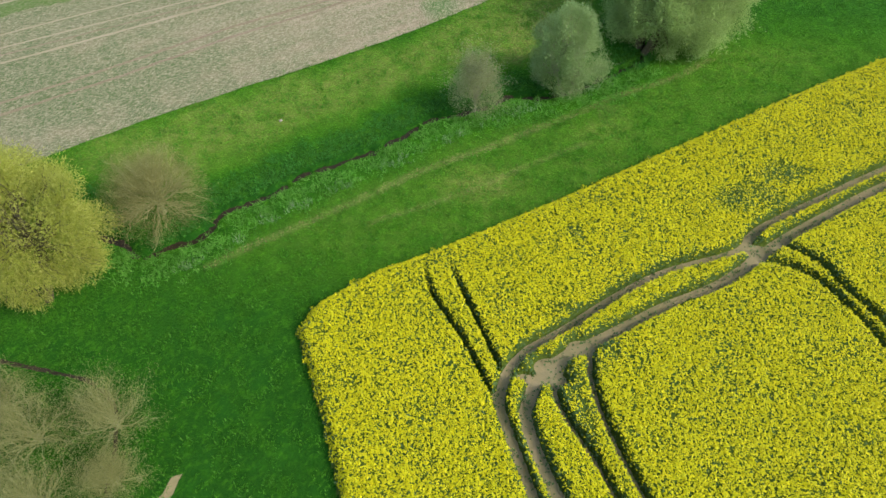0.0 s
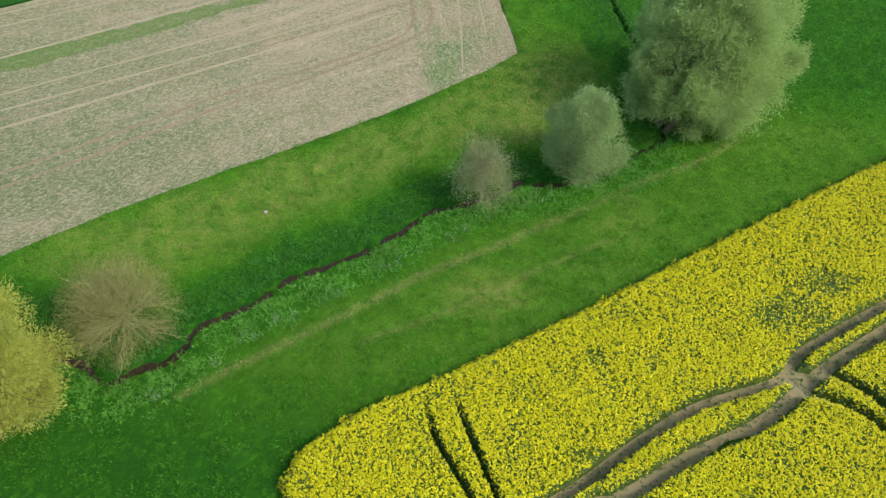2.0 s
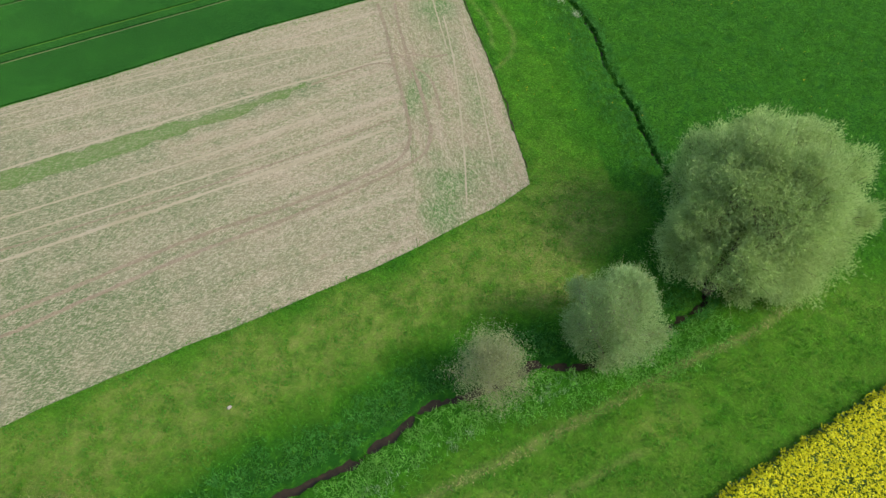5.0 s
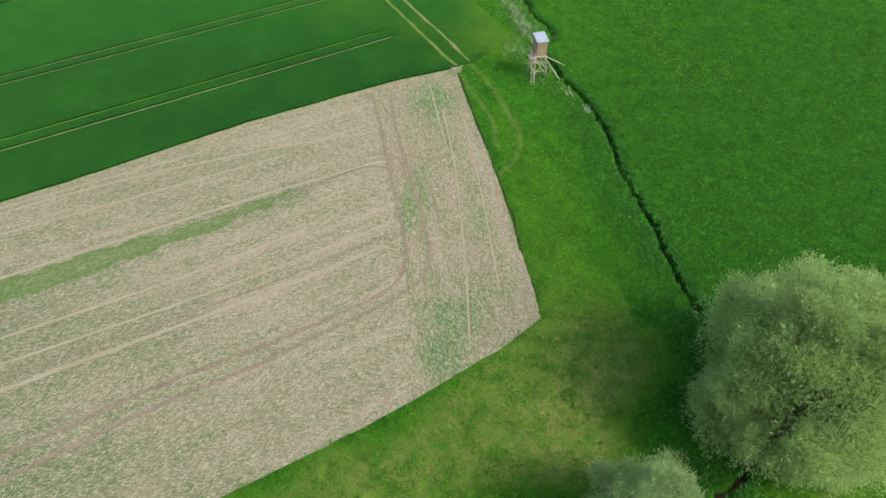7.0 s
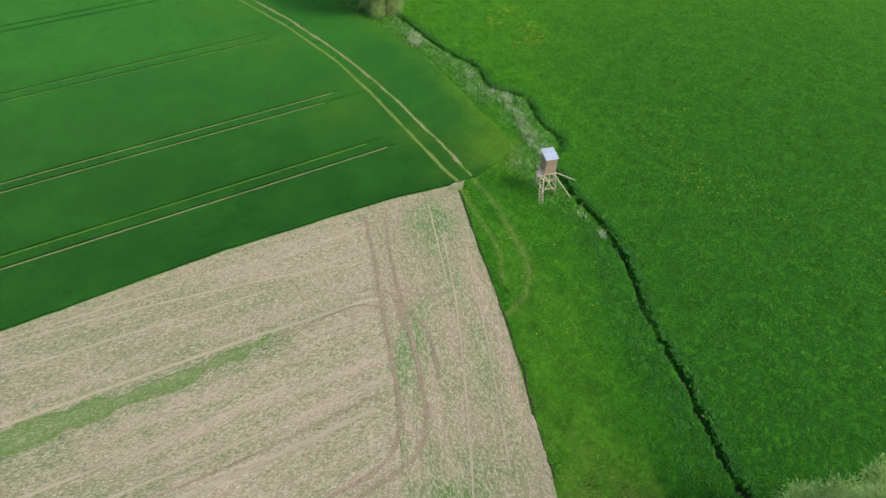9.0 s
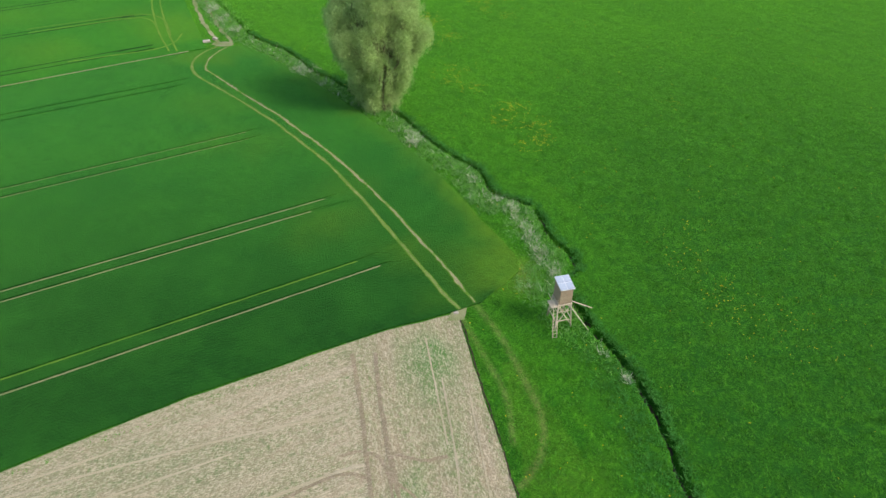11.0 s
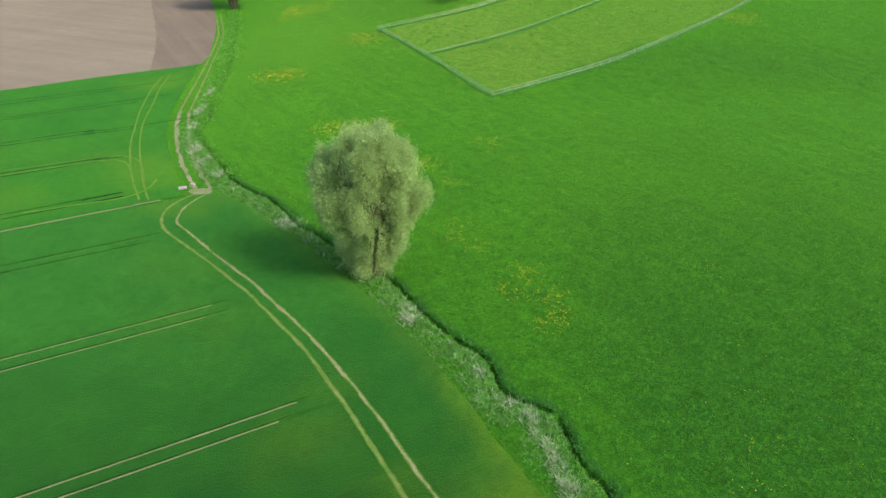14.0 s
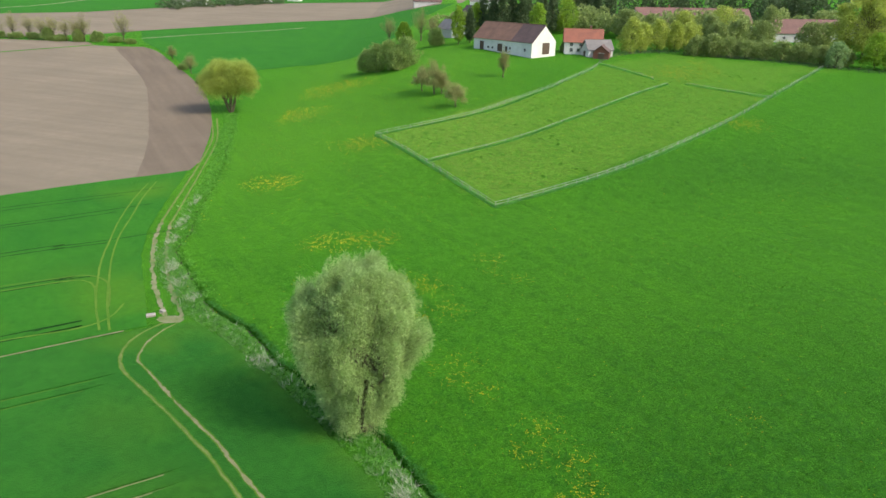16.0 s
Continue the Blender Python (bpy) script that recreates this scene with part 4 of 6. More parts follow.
def bank_odds(x, y, light=True):
    """Rough grass by the stream: light on the sunny bank and upstream, dark and lush on the west bank."""
    d = far_from(STREAM[::3], x, y)
    side = inside(WEST_SIDE, x, y)
    up = smooth(104, 116, y)
    here = np.where(side, up, 1 - smooth(58, 66, y)) if light else np.where(side, 1 - up, 0.0)
    return here * open_grass(x, y) * (d > 0.45 + 0.15 * (1 - smooth(60, 68, y))) * (1 - smooth(2.2, 4.6, d + 1.2 * fuzz(x, y, 2.0, 3.0))) * np.clip(0.55 + 1.2 * fuzz(x, y, 1.1, 5.0), 0, 1)


bx, by = strew(620000, (-50, 32, 30, 215), bank_odds, 11)
tufts("bank_grass", bx, by, 0.24, 0.026, BLADE_BANK, "tall rough pale-green grass along the stream", "grass", 3, 12, 1.2)
bx, by = strew(150000, (-82, -20, 190, 345), lambda x, y: (1 - smooth(1.0, 3.6, far_from(STREAM[::3] + np.array((-1.2, 0)), x, y))) * open_grass(x, y) * np.clip(0.5 + 1.2 * fuzz(x, y, 1.6, 5.0), 0.05, 1), 43)
tufts("bank_grass", bx, by, 0.3, 0.05, BLADE_BANK, "rough grey-green grass along the upper stream", "grass", 2, 44, 0.8)
bx, by = strew(330000, (-36, 32, 60, 190), lambda x, y: (1 - smooth(0.5, 1.3, far_from(STREAM[::2], x, y) + 0.5 * fuzz(x, y, 1.2, 9.0))) * np.where(far_from(STREAM[::2], x, y) < 0.22 + 0.26 * (1 - smooth(60, 68, y)), 0.06 + 0.19 * smooth(60, 68, y), 1.0) * ~inside(WEST_SIDE, x, y), 45)
tufts("stream_fringe", bx, by, 0.26, 0.035, BLADE_LUSH, "dark grass hanging over the stream edge", "grass", 3, 46, 1.1)
bx, by = strew(300000, (-40, 30, 38, 118), lambda x, y: bank_odds(x, y, False), 41)
tufts("lush_grass", bx, by, 0.22, 0.032, BLADE_LUSH, "dark lush grass on the shaded bank", "grass", 2, 42, 1.0)
mx, my = strew(520000, (-40, 64, 10, 235), lambda x, y: open_grass(x, y) * (far_from(STREAM[::4], x, y) > 0.8) * np.clip(0.35 + 1.3 * fuzz(x, y, 1.6, 6.0), 0, 0.8) * (1 - smooth(110, 232, y)), 13)
tufts("meadow_grass", mx, my, 0.18, 0.04, BLADE, "fresh green meadow grass", "grass", 2, 14, 0.7)


def along(line, per_metre, spread, seed):
    """Places strewn along a line of the plan."""
    rng = np.random.default_rng(seed)
    path = spline(line, 0.25)
    pick = rng.integers(0, len(path), int(len(path) * 0.25 * per_metre))
    x, y = path[pick, 0] + rng.normal(0, spread, len(pick)), path[pick, 1] + rng.normal(0, spread, len(pick))
    keep = rng.random(len(x)) < np.clip(0.6 + 0.8 * fuzz(x, y, 2.2, 8.0), 0.2, 1)
    return x[keep], y[keep]


px, py = along([(-19, 36.6), (-16.5, 38.2), (-8.4, 42.9), (-1.6, 47.1), (5.0, 50.3), (12.6, 54.2), (20.0, 58.2), (24, 59.8), (29, 63)], 14, 0.22, 51)
tufts("trodden_path", px, py, 0.07, 0.05, BLADE_DRY, "faint trodden path of dry yellowish grass", "path", 2, 52, 2.0)
px, py = along([(-6, 41), (2, 44.3), (8, 47.5)], 6, 0.2, 53)
tufts("trodden_path", px, py, 0.07, 0.05, BLADE_DRY, "faint second path of dry yellowish grass", "path", 2, 54, 2.0)


for seed, line in enumerate(([(-60, 35.6), (-37.4, 49.2), (-20.1, 59.2), (-9.9, 64.5), (-2.0, 69.1), (3.5, 72.6), (8.8, 76.8)], [(8.9, 77.5), (8.7, 79.5), (7.9, 84.4), (7.2, 89.9), (6.0, 96.5), (4.4, 104), (3.1, 111)])):
    ex, ey = along(line, 16, 0.34, 57 + seed)
    tufts("field_edge_grass", ex, ey, 0.16, 0.035, BLADE, "ragged grass along the stubble edge", "grass", 2, 59 + seed, 1.0)
ribbon("plough_edge", spline([(8.55, 79.2), (7.75, 84.4), (7.05, 89.9), (5.85, 96.5), (4.25, 104), (2.95, 111), (2.35, 113.6)], 0.3, 0.25), 0.13, 0.05, EARTH, "dark earth edge where the stubble meets grass", "furrow", ragged=0.9)
ribbon("straw_edge", spline([(8.35, 79.4), (8.0, 82.0), (7.55, 84.6)], 0.3, 0.1), 0.22, 0.06, RUT_SOIL, "pale straw strip along the field edge", "track", ragged=0.9)


def reed_odds(x, y):
    t = np.zeros(np.shape(x))
    for cx, cy, rx, ry in ((7.4, 134.6, 1.7, 1.2), (9.2, 131.4, 1.1, 2.4), (10.4, 127.6, 1.1, 2.6), (11.4, 123.8, 1.2, 2.8), (12.3, 120.6, 0.8, 1.8), (4.6, 139.0, 0.9, 1.4), (-3.0, 149.5, 1.6, 3.5), (-22, 172.2, 3.0, 3), (-45.0, 203, 1.5, 3.5), (-41.5, 197, 1.2, 3.0), (-37.5, 191, 1.5, 2),
                           (-49.6, 216, 1.0, 3), (-51.5, 226, 1.0, 4), (-53.5, 240, 1, 4), (15.5, 109.5, 0.6, 1.6), (16.8, 105.5, 0.6, 1.6)):
        t = np.maximum(t, 1 - smooth(0.2, 1.1, np.hypot((x - cx) / rx, (y - cy) / ry)))
    d = far_from(STREAM[::3], x, y)
    west = far_from(STREAM[::3] + np.array((-2.2, 0)), x, y)
    t = np.maximum(t, 0.05 * smooth(112, 122, y) * (1 - smooth(0.6, 2.2, west)))
    return t * (d > 0.6) * open_grass(x, y) * np.clip(0.45 + 1.5 * fuzz(x, y, 0.8, 2.0), 0, 1)


rx, ry = strew(330000, (-56, 20, 38, 248), reed_odds, 15)
tufts("dry_reeds", rx, ry, 0.6, 0.024, REED, "patches of bleached dry reeds by the stream", "reeds", 5, 16, 0.9)


def rank_odds(x, y):
    t = np.zeros(np.shape(x))
    for cx, cy, r, s in ((-14.6, 41.6, 2.2, 0.8), (-12.0, 43.2, 2.0, 0.8), (-8.5, 45.4, 2.2, 0.8), (-17.4, 39.0, 1.6, 0.7), (-3.5, 48.4, 2.4, 0.8), (1.5, 51.5, 2, 0.8), (5.6, 54.2, 2.2, 0.7), (9.0, 55.6, 2.6, 0.8), (16, 58.4, 3, 0.7), (-20.5, 37.0, 1.6, 0.8)):
        u, v = (x - cx) * 0.87 + (y - cy) * 0.5, (y - cy) * 0.87 - (x - cx) * 0.5
        t = np.maximum(t, 1 - smooth(0.2, 1.1, np.hypot(u / r, v / s)))
    return 0.8 * t * (far_from(STREAM[::3], x, y) > 0.6) * np.clip(0.4 + 1.4 * fuzz(x, y, 0.7, 2.0), 0, 1)


def broad_bank(x, y):
    d = far_from(STREAM[::3], x, y)
    return inside(WEST_SIDE, x, y) * open_grass(x, y) * smooth(108, 118, y) * (d > 0.6) * (1 - smooth(3.4, 5.2, d)) * np.clip(0.30 + 1.5 * fuzz(x, y, 1.0, 5.0), 0.06, 0.9)


qx, qy = strew(240000, (-50, 18, 108, 212), broad_bank, 81)
tufts("rank_grass", qx, qy, 0.34, 0.024, RANK_GREEN, "pale tangled grass on the broad stream bank", "grass", 3, 82, 0.9)
rx, ry = strew(60000, (-24, 20, 35, 62), rank_odds, 19)
tufts("rank_grass", rx, ry, 0.5, 0.016, RANK, "grey-green streaks of rank bank grass", "grass", 3, 20, 0.35)


def dandelion_odds(x, y):
    t = np.zeros(np.shape(x))
    for cx, cy, r, k in ((-19.9, 215.6, 4, 1), (-11.3, 215.8, 3, .8), (-39.8, 253.9, 5, .8), (-21.2, 285.3, 6, .5), (11.8, 158.3, 2.2, .9), (14.2, 153.2, 1.8, 1), (-2.9, 197.8, 3, .6), (2.5, 187.6, 2.2, .7), (3.6, 173.0, 2.4, .5), (10.0, 207.9, 2.2, .7),
                         (0.7, 171.6, 2, .5), (-50.0, 335.9, 9, .4), (-42.8, 378.0, 12, .4), (93.2, 297.6, 5, .5), (138.8, 343.4, 6, .5), (118.0, 368.8, 14, .35), (91.6, 356.8, 10, .35), (-2.6, 185.7, 3, .5), (11.6, 158.1, 1.6, 0.7), (13.2, 147.5, 1.6, 1.0), (2.4, 168.8, 1.6, 1.0), (1.9, 188.8, 1.6, 0.7), (-21.1, 214.9, 3.0, 1.0), (-39.4, 254.1, 3.0, 1.0), (-11.3, 218.4, 3.0, 0.7), (5.8, 165.9, 1.6, 1.0), (9.4, 154.6, 1.6, 1.0), (-1.1, 195.7, 3.0, 0.7), (-14.8, 216.7, 3.0, 1.0), (14.7, 149.5, 1.6, 1.0), (35.8, 160.5, 1.8, 0.3), (29.2, 118.6, 1.8, 0.3), (28.8, 115.2, 1.8, 0.3), (27.3, 122.3, 1.8, 0.3), (9.8, 202.4, 1.8, 0.3), (14.0, 199.3, 1.8, 0.3), (28.5, 128, 3, .12), (33, 113, 5, .10)):
        t = np.maximum(t, k * (1 - smooth(0.1, 1.7, np.hypot(x - cx, y - cy) / (1.15 * r))))
    clumped, m = np.full(np.shape(x), 0.45), t > 0.02
    clumped[m] = np.clip(0.45 + 1.7 * fuzz(x[m], y[m], 1.1, 4.0), 0, 1)
    return np.maximum(t * (0.7 + 0.2 * smooth(180, 215, y)), 0.006) * clumped * open_grass(x, y)


dx, dy = strew(1700000, (-56, 110, 85, 400), dandelion_odds, 17)


def dandelions():
    rng = np.random.default_rng(18)
    a, s = rng.uniform(0, 6.283, len(dx)), rng.uniform(0.04, 0.08, len(dx))
    s = s * (0.78 + 0.75 * smooth(160, 330, dy))
    u = np.stack([np.cos(a), np.sin(a), rng.uniform(-0.4, 0.4, len(a))], -1) * s[:, None]
    w = np.stack([-np.sin(a), np.cos(a), rng.uniform(-0.4, 0.4, len(a))], -1) * s[:, None]
    c = np.stack([dx, dy, height(dx, dy) + rng.uniform(0.16, 0.26, len(dx))], -1)
    tagged(new("dandelions", quads_mesh("dandelions", np.stack([c - u, c - w, c + u, c + w], 1), PETAL)), "scattered yellow dandelion flowers in the meadow", "flowers", kind="stuff")


dandelions()

# ---- trees ----


class Tubes:
    """Collects tapered limbs into one mesh."""

    def __init__(self):
        self.verts, self.faces = [], []

    def add(self, path, r0, r1, sides=6):
        first = len(self.verts)
        for i, p in enumerate(path):
            a, b = path[max(0, i - 1)], path[min(len(path) - 1, i + 1)]
            ahead = (b - a).normalized()
            side = ahead.orthogonal().normalized()
            other = ahead.cross(side)
            r = r0 + (r1 - r0) * i / (len(path) - 1)
            for k in range(sides):
                t = 6.28318 * k / sides
                self.verts.append(p + (side * math.cos(t) + other * math.sin(t)) * r)
            if i:
                for k in range(sides):
                    m = first + (i - 1) * sides
                    self.faces.append((m + k, m + (k + 1) % sides, m + sides + (k + 1) % sides, m + sides + k))
        return path[-1]

    def mesh(self, name, material):
        return to_mesh(name, self.verts, self.faces, material, True)


def bend(rng, a, b, sag=0.0, wobble=0.08, steps=4):
    d = (b - a).length
    return [a.lerp(b, i / steps) + Vector((rng.gauss(0, 1), rng.gauss(0, 1), rng.gauss(0, 0.5))) * (d * wobble * math.sin(math.pi * i / steps)) + Vector((0, 0, sag * d * math.sin(math.pi * i / steps))) for i in range(steps + 1)]


def leafy_tree(name, base, crown, leaf, leaves, label, category="tree", trunk_r=0.35, stems=1, clumps=40, clump=0.26, size=(0.3, 0.05), profile=((0, 0.5), (0.45, 1.0), (0.8, 0.8), (1, 0.25)), upright=1.0, droop=0.0,
               twigs=0, twig_r=0.02, twig_len=1.4, bark=None, seed=1, group="", fork=0.3, fill=0.14, slots=(), extra=(), rough=0.16, limb_r=0.30, fine_limbs=True):
    """A tapered trunk whose limbs carry many separate leaf clumps, with gaps between them.
    crown: x and y of its axis from the foot, its lowest and highest point, and its two radii.
    profile: its width up the height; slots: (start, end, radius) of gaps that show the wood; extra: further clumps."""
    rng = random.Random(seed)
    gen = np.random.default_rng(seed)
    cx, cy, z0, z1, rx, ry = crown
    mean = (rx + ry) / 2
    hs, fs = [p[0] for p in profile], [p[1] for p in profile]
    top = new(name)
    top.location = (base[0], base[1], float(height(*base)) - 0.05)
    tagged(top, label, category, group)
    wood, fine = Tubes(), Tubes()
    share = np.interp(np.linspace(0, 1, 60), hs, fs) + 0.12
    levels = np.interp((np.arange(clumps) + 0.5) / clumps, np.r_[0, np.cumsum(share)] / share.sum(), np.linspace(0, 1, 61))
    balls = []
    for i, h in enumerate(levels):
        s = clump * mean * rng.uniform(0.72, 1.3)
        a = 2.39996 * i + rng.uniform(-0.5, 0.5)
        wide = float(np.interp(h, hs, fs)) * (1 + rough * 2 * noise.noise(Vector((math.cos(a) * 1.3, math.sin(a) * 1.3, h * 2.2 + seed))))
        k = rng.uniform(0.8, 1.04) if i % 5 else rng.uniform(0.25, 0.6)
        z = z0 + (z1 - z0) * h
        z = min(max(z, z0 + s * 0.6), z1 - s * 0.8 * upright)
        balls.append((Vector((cx + math.cos(a) * max(0.0, rx * wide - s * 0.85) * k, cy + math.sin(a) * max(0.0, ry * wide - s * 0.85) * k, z)), s))
    balls += [(Vector(p), s) for p, s in extra]
    axis = Vector((cx, cy, z0 + (z1 - z0) * 0.4))
    fork_at = max(0.5, z0 + fork * (z1 - z0))
    stubs = []
    for s in range(stems):
        a = 6.28 * s / stems + rng.uniform(-0.4, 0.4)
        foot = Vector((math.cos(a), math.sin(a), 0)) * (trunk_r * 1.1 * (stems > 1))
        head = Vector((cx * 0.55 + math.cos(a) * rx * 0.22 * (stems > 1), cy * 0.55 + math.sin(a) * ry * 0.22 * (stems > 1), fork_at * rng.uniform(0.85, 1.15)))
        wood.add(bend(rng, foot - Vector((0, 0, 0.2)), head, 0, 0.05), trunk_r * (0.75 if stems > 1 else 1.0), trunk_r * 0.55, 9)
        stubs.append(head)
    for p, s in balls:
        start = min(stubs, key=lambda q: (q - p).length)
        path = bend(rng, start, p, 0.08, 0.07, 5)
        wood.add(path, trunk_r * limb_r, trunk_r * 0.07, 5)
        for k in range(4 if fine_limbs else 0):
            d = ((p - axis).normalized() + Vector((rng.gauss(0, 0.8), rng.gauss(0, 0.8), rng.gauss(0.2, 0.6)))).normalized()
            wood.add(bend(rng, path[3], p + d * s * 0.85, 0.05, 0.08, 3), trunk_r * 0.08, trunk_r * 0.025, 4)
    for k in range(twigs):
        p, s = balls[k % len(balls)]
        d = ((p - axis).normalized() + Vector((rng.gauss(0, 0.6), rng.gauss(0, 0.6), rng.gauss(0.25, 0.5)))).normalized()
        a = p + Vector((rng.gauss(0, 1), rng.gauss(0, 1), rng.gauss(0, 1))) * s * 0.4
        fine.add(bend(rng, a, a + d * twig_len * rng.uniform(0.6, 1.3), 0.03, 0.06, 2), twig_r, twig_r * 0.45, 3)
    trunk = new("trunk", wood.mesh("trunk", bark or BARK))
    trunk.parent = top
    if twigs:
        t = new("brushwood", fine.mesh("brushwood", TWIG))
        t.parent = top
        tagged(t, "pale bare twigs", kind="stuff")
    where, rad = np.array([tuple(b[0]) for b in balls]), np.array([b[1] for b in balls])
    weight = rad ** 2
    which = gen.choice(len(balls), leaves, p=weight / weight.sum())
    out = where - np.array(axis)
    out /= np.linalg.norm(out, axis=1)[:, None] + 1e-6
    d = gen.normal(0, 1, (leaves, 3))
    d /= np.linalg.norm(d, axis=1)[:, None]
    d = d + out[which] * 0.42 + np.array((0, 0, 0.28))
    d /= np.linalg.norm(d, axis=1)[:, None]
    reach = gen.random(leaves) ** 0.45 * (1 + 0.12 * gen.normal(0, 1, leaves) * (gen.random(leaves) < 0.3))
    lump = np.array([noise.noise(Vector(q)) + 0.5 * noise.noise(Vector(q) * 2.3) for q in d * 1.7 + which[:, None] * 3.7])
    p = where[which] + d * (rad[which] * reach * (1 + 0.55 * lump))[:, None] * np.array((1, 1, upright))
    p[:, 2] -= droop * rad[which] * gen.random(leaves) ** 2
    inner = np.flatnonzero(gen.random(leaves) < fill)
    h = gen.uniform(0.12, 0.9, len(inner))
    a, k = gen.uniform(0, 6.283, len(inner)), 0.85 * gen.random(len(inner)) ** 0.5 * np.interp(h, hs, fs)
    p[inner] = np.stack([cx + np.cos(a) * k * rx, cy + np.sin(a) * k * ry, z0 + (z1 - z0) * h], -1)
    keep = p[:, 2] > 0.1
    for start, end, r in slots:
        u, v = np.array(start, float), np.array(end, float) - np.array(start, float)
        t = np.clip((p - u) @ v / (v @ v), 0, 1)
        keep &= np.linalg.norm(p - u - t[:, None] * v, axis=1) > r * (0.6 + 0.8 * gen.random(leaves)) * (0.8 + 0.25 * t)
    p, d = p[keep], d[keep]
    n = len(p)
    along = d * 0.75 + gen.normal(0, 0.42, (n, 3)) + np.array((0, 0, 0.15 - droop))
    along /= np.linalg.norm(along, axis=1)[:, None]
    side = np.cross(along, gen.normal(0, 1, (n, 3)))
    side /= np.linalg.norm(side, axis=1)[:, None] + 1e-9
    ln, wd = (size[0] * gen.uniform(0.6, 1.4, n))[:, None], (size[1] * gen.uniform(0.6, 1.4, n))[:, None]
    foliage = new("crown", quads_mesh("crown", np.stack([p - side * wd, p + side * wd, p + along * ln], 1), leaf))
    foliage.parent = top
    tagged(foliage, "small leaves in separate clumps")
    return top


WILLOW_SLOTS = [((-0.37 * k, -0.52 * k, 0.2 + 0.77 * k), (2.0 - 0.37 * k, 1.8 - 0.52 * k, 4.6 + 0.77 * k), 0.42) for k in range(9)]
leafy_tree("willow_tree", (22.4, 64.9), (3.0, 3.0, 0.3, 13.4, 8.0, 7.8), LEAF_WILLOW, 330000, "broad grey-green willow with dense rounded crown", trunk_r=0.55, stems=3, clumps=84, clump=0.25, size=(0.24, 0.030), twigs=250, twig_r=0.012, twig_len=1.3, seed=3,
           profile=((0, 0.72), (0.2, 0.92), (0.42, 1.0), (0.65, 0.93), (0.85, 0.66), (1, 0.30)), fork=0.22, slots=WILLOW_SLOTS, rough=0.12)
leafy_tree("alder_tree", (13.2, 57.7), (-0.3, 1.7, 0.2, 9.0, 4.3, 4.0), LEAF_GREY, 56000, "grey-green leafing tree beside the stream", trunk_r=0.24, stems=2, clumps=44, clump=0.27, size=(0.17, 0.028), twigs=500, twig_r=0.011, twig_len=1.2, bark=LIMB_GREY, seed=4,
           profile=((0, 0.85), (0.3, 1.0), (0.6, 0.9), (0.85, 0.6), (1, 0.3)), fork=0.15, rough=0.14)


def branchy(name, base, tall, wide, label, category="tree", limbs=16, trunk_r=0.2, hub=0.7, leaf=None, leaves=0, size=(0.1, 0.02), bark=None, seed=1, group="", low=12, haze=0.3, forks=6, sprays=7, lean=(0, 0), spread=0.8, veil=0, reach=(0.62, 0.86)):
    """A tree or shrub still bare: limbs that fan out from a low hub, fork twice and end in fine twigs."""
    rng = random.Random(seed)
    gen = np.random.default_rng(seed)
    top = new(name)
    top.location = (base[0], base[1], float(height(*base)) - 0.05)
    tagged(top, label, category, group)
    wood, fine, ends = Tubes(), Tubes(), []
    heart = Vector((lean[0] * 0.2, lean[1] * 0.2, hub))
    wood.add(bend(rng, Vector((0, 0, -0.25)), heart, 0, 0.05), trunk_r * 1.15, trunk_r, 8)
    for i in range(limbs):
        turn = 2.39996 * i + rng.uniform(-0.3, 0.3)
        rise = radians(low + (86 - low) * ((i + 0.5) / limbs) ** spread)
        out = Vector((math.cos(turn) * math.cos(rise) * wide + lean[0] * 0.5, math.sin(turn) * math.cos(rise) * wide + lean[1] * 0.5, math.sin(rise) * (tall - hub)))
        out.z = max(out.z, 0.4 - hub)
        path = bend(rng, heart, heart + out * rng.uniform(*reach), 0.10, 0.06, 6)
        wood.add(path, trunk_r * rng.uniform(0.28, 0.42), trunk_r * 0.07, 5)
        span = out.length
        for j in range(forks):
            a = path[2 + j * 4 // forks] if j < forks - 1 else path[6]
            d = (out.normalized() * 1.1 + Vector((rng.gauss(0, 0.36), rng.gauss(0, 0.36), rng.gauss(0.15, 0.28)))).normalized()
            side = bend(rng, a, a + d * span * rng.uniform(0.22, 0.42), 0.06, 0.08, 3)
            wood.add(side, trunk_r * 0.12, trunk_r * 0.05, 4)
            for k in range(sprays):
                s = side[1 + k % 3]
                e = (d + Vector((rng.gauss(0, 0.3), rng.gauss(0, 0.3), rng.gauss(0.12, 0.28)))).normalized()
                tip = s + e * span * rng.uniform(0.10, 0.24)
                tip.z = max(tip.z, 0.15)
                fine.add(bend(rng, s, tip, 0.05, 0.08, 2), trunk_r * 0.045, trunk_r * 0.022, 3)
                ends.append(tuple(tip))
    trunk = new("trunk", wood.mesh("trunk", bark or BARK))
    trunk.parent = top
    t = new("brushwood", fine.mesh("brushwood", TWIG))
    t.parent = top
    tagged(t, "pale bare twigs", kind="stuff")
    if leaves:
        p = np.array(ends)[gen.integers(0, len(ends), leaves)] + gen.normal(0, haze, (leaves, 3))
        if veil:
            d = gen.normal(0, 1, (veil, 3))
            d[:, 2] = np.abs(d[:, 2])
            d *= (gen.uniform(0.6, 1.03, veil) / np.linalg.norm(d, axis=1))[:, None]
            p[:veil] = d * (wide, wide, tall - hub) + (0, 0, hub)
        p[:, 2] = np.maximum(p[:, 2], 0.1)
        u, w = gen.normal(0, 1, (leaves, 3)), gen.normal(0, 1, (leaves, 3))
        u /= np.linalg.norm(u, axis=1)[:, None]
        w /= np.linalg.norm(w, axis=1)[:, None]
        s = gen.uniform(0.6, 1.4, (leaves, 1))
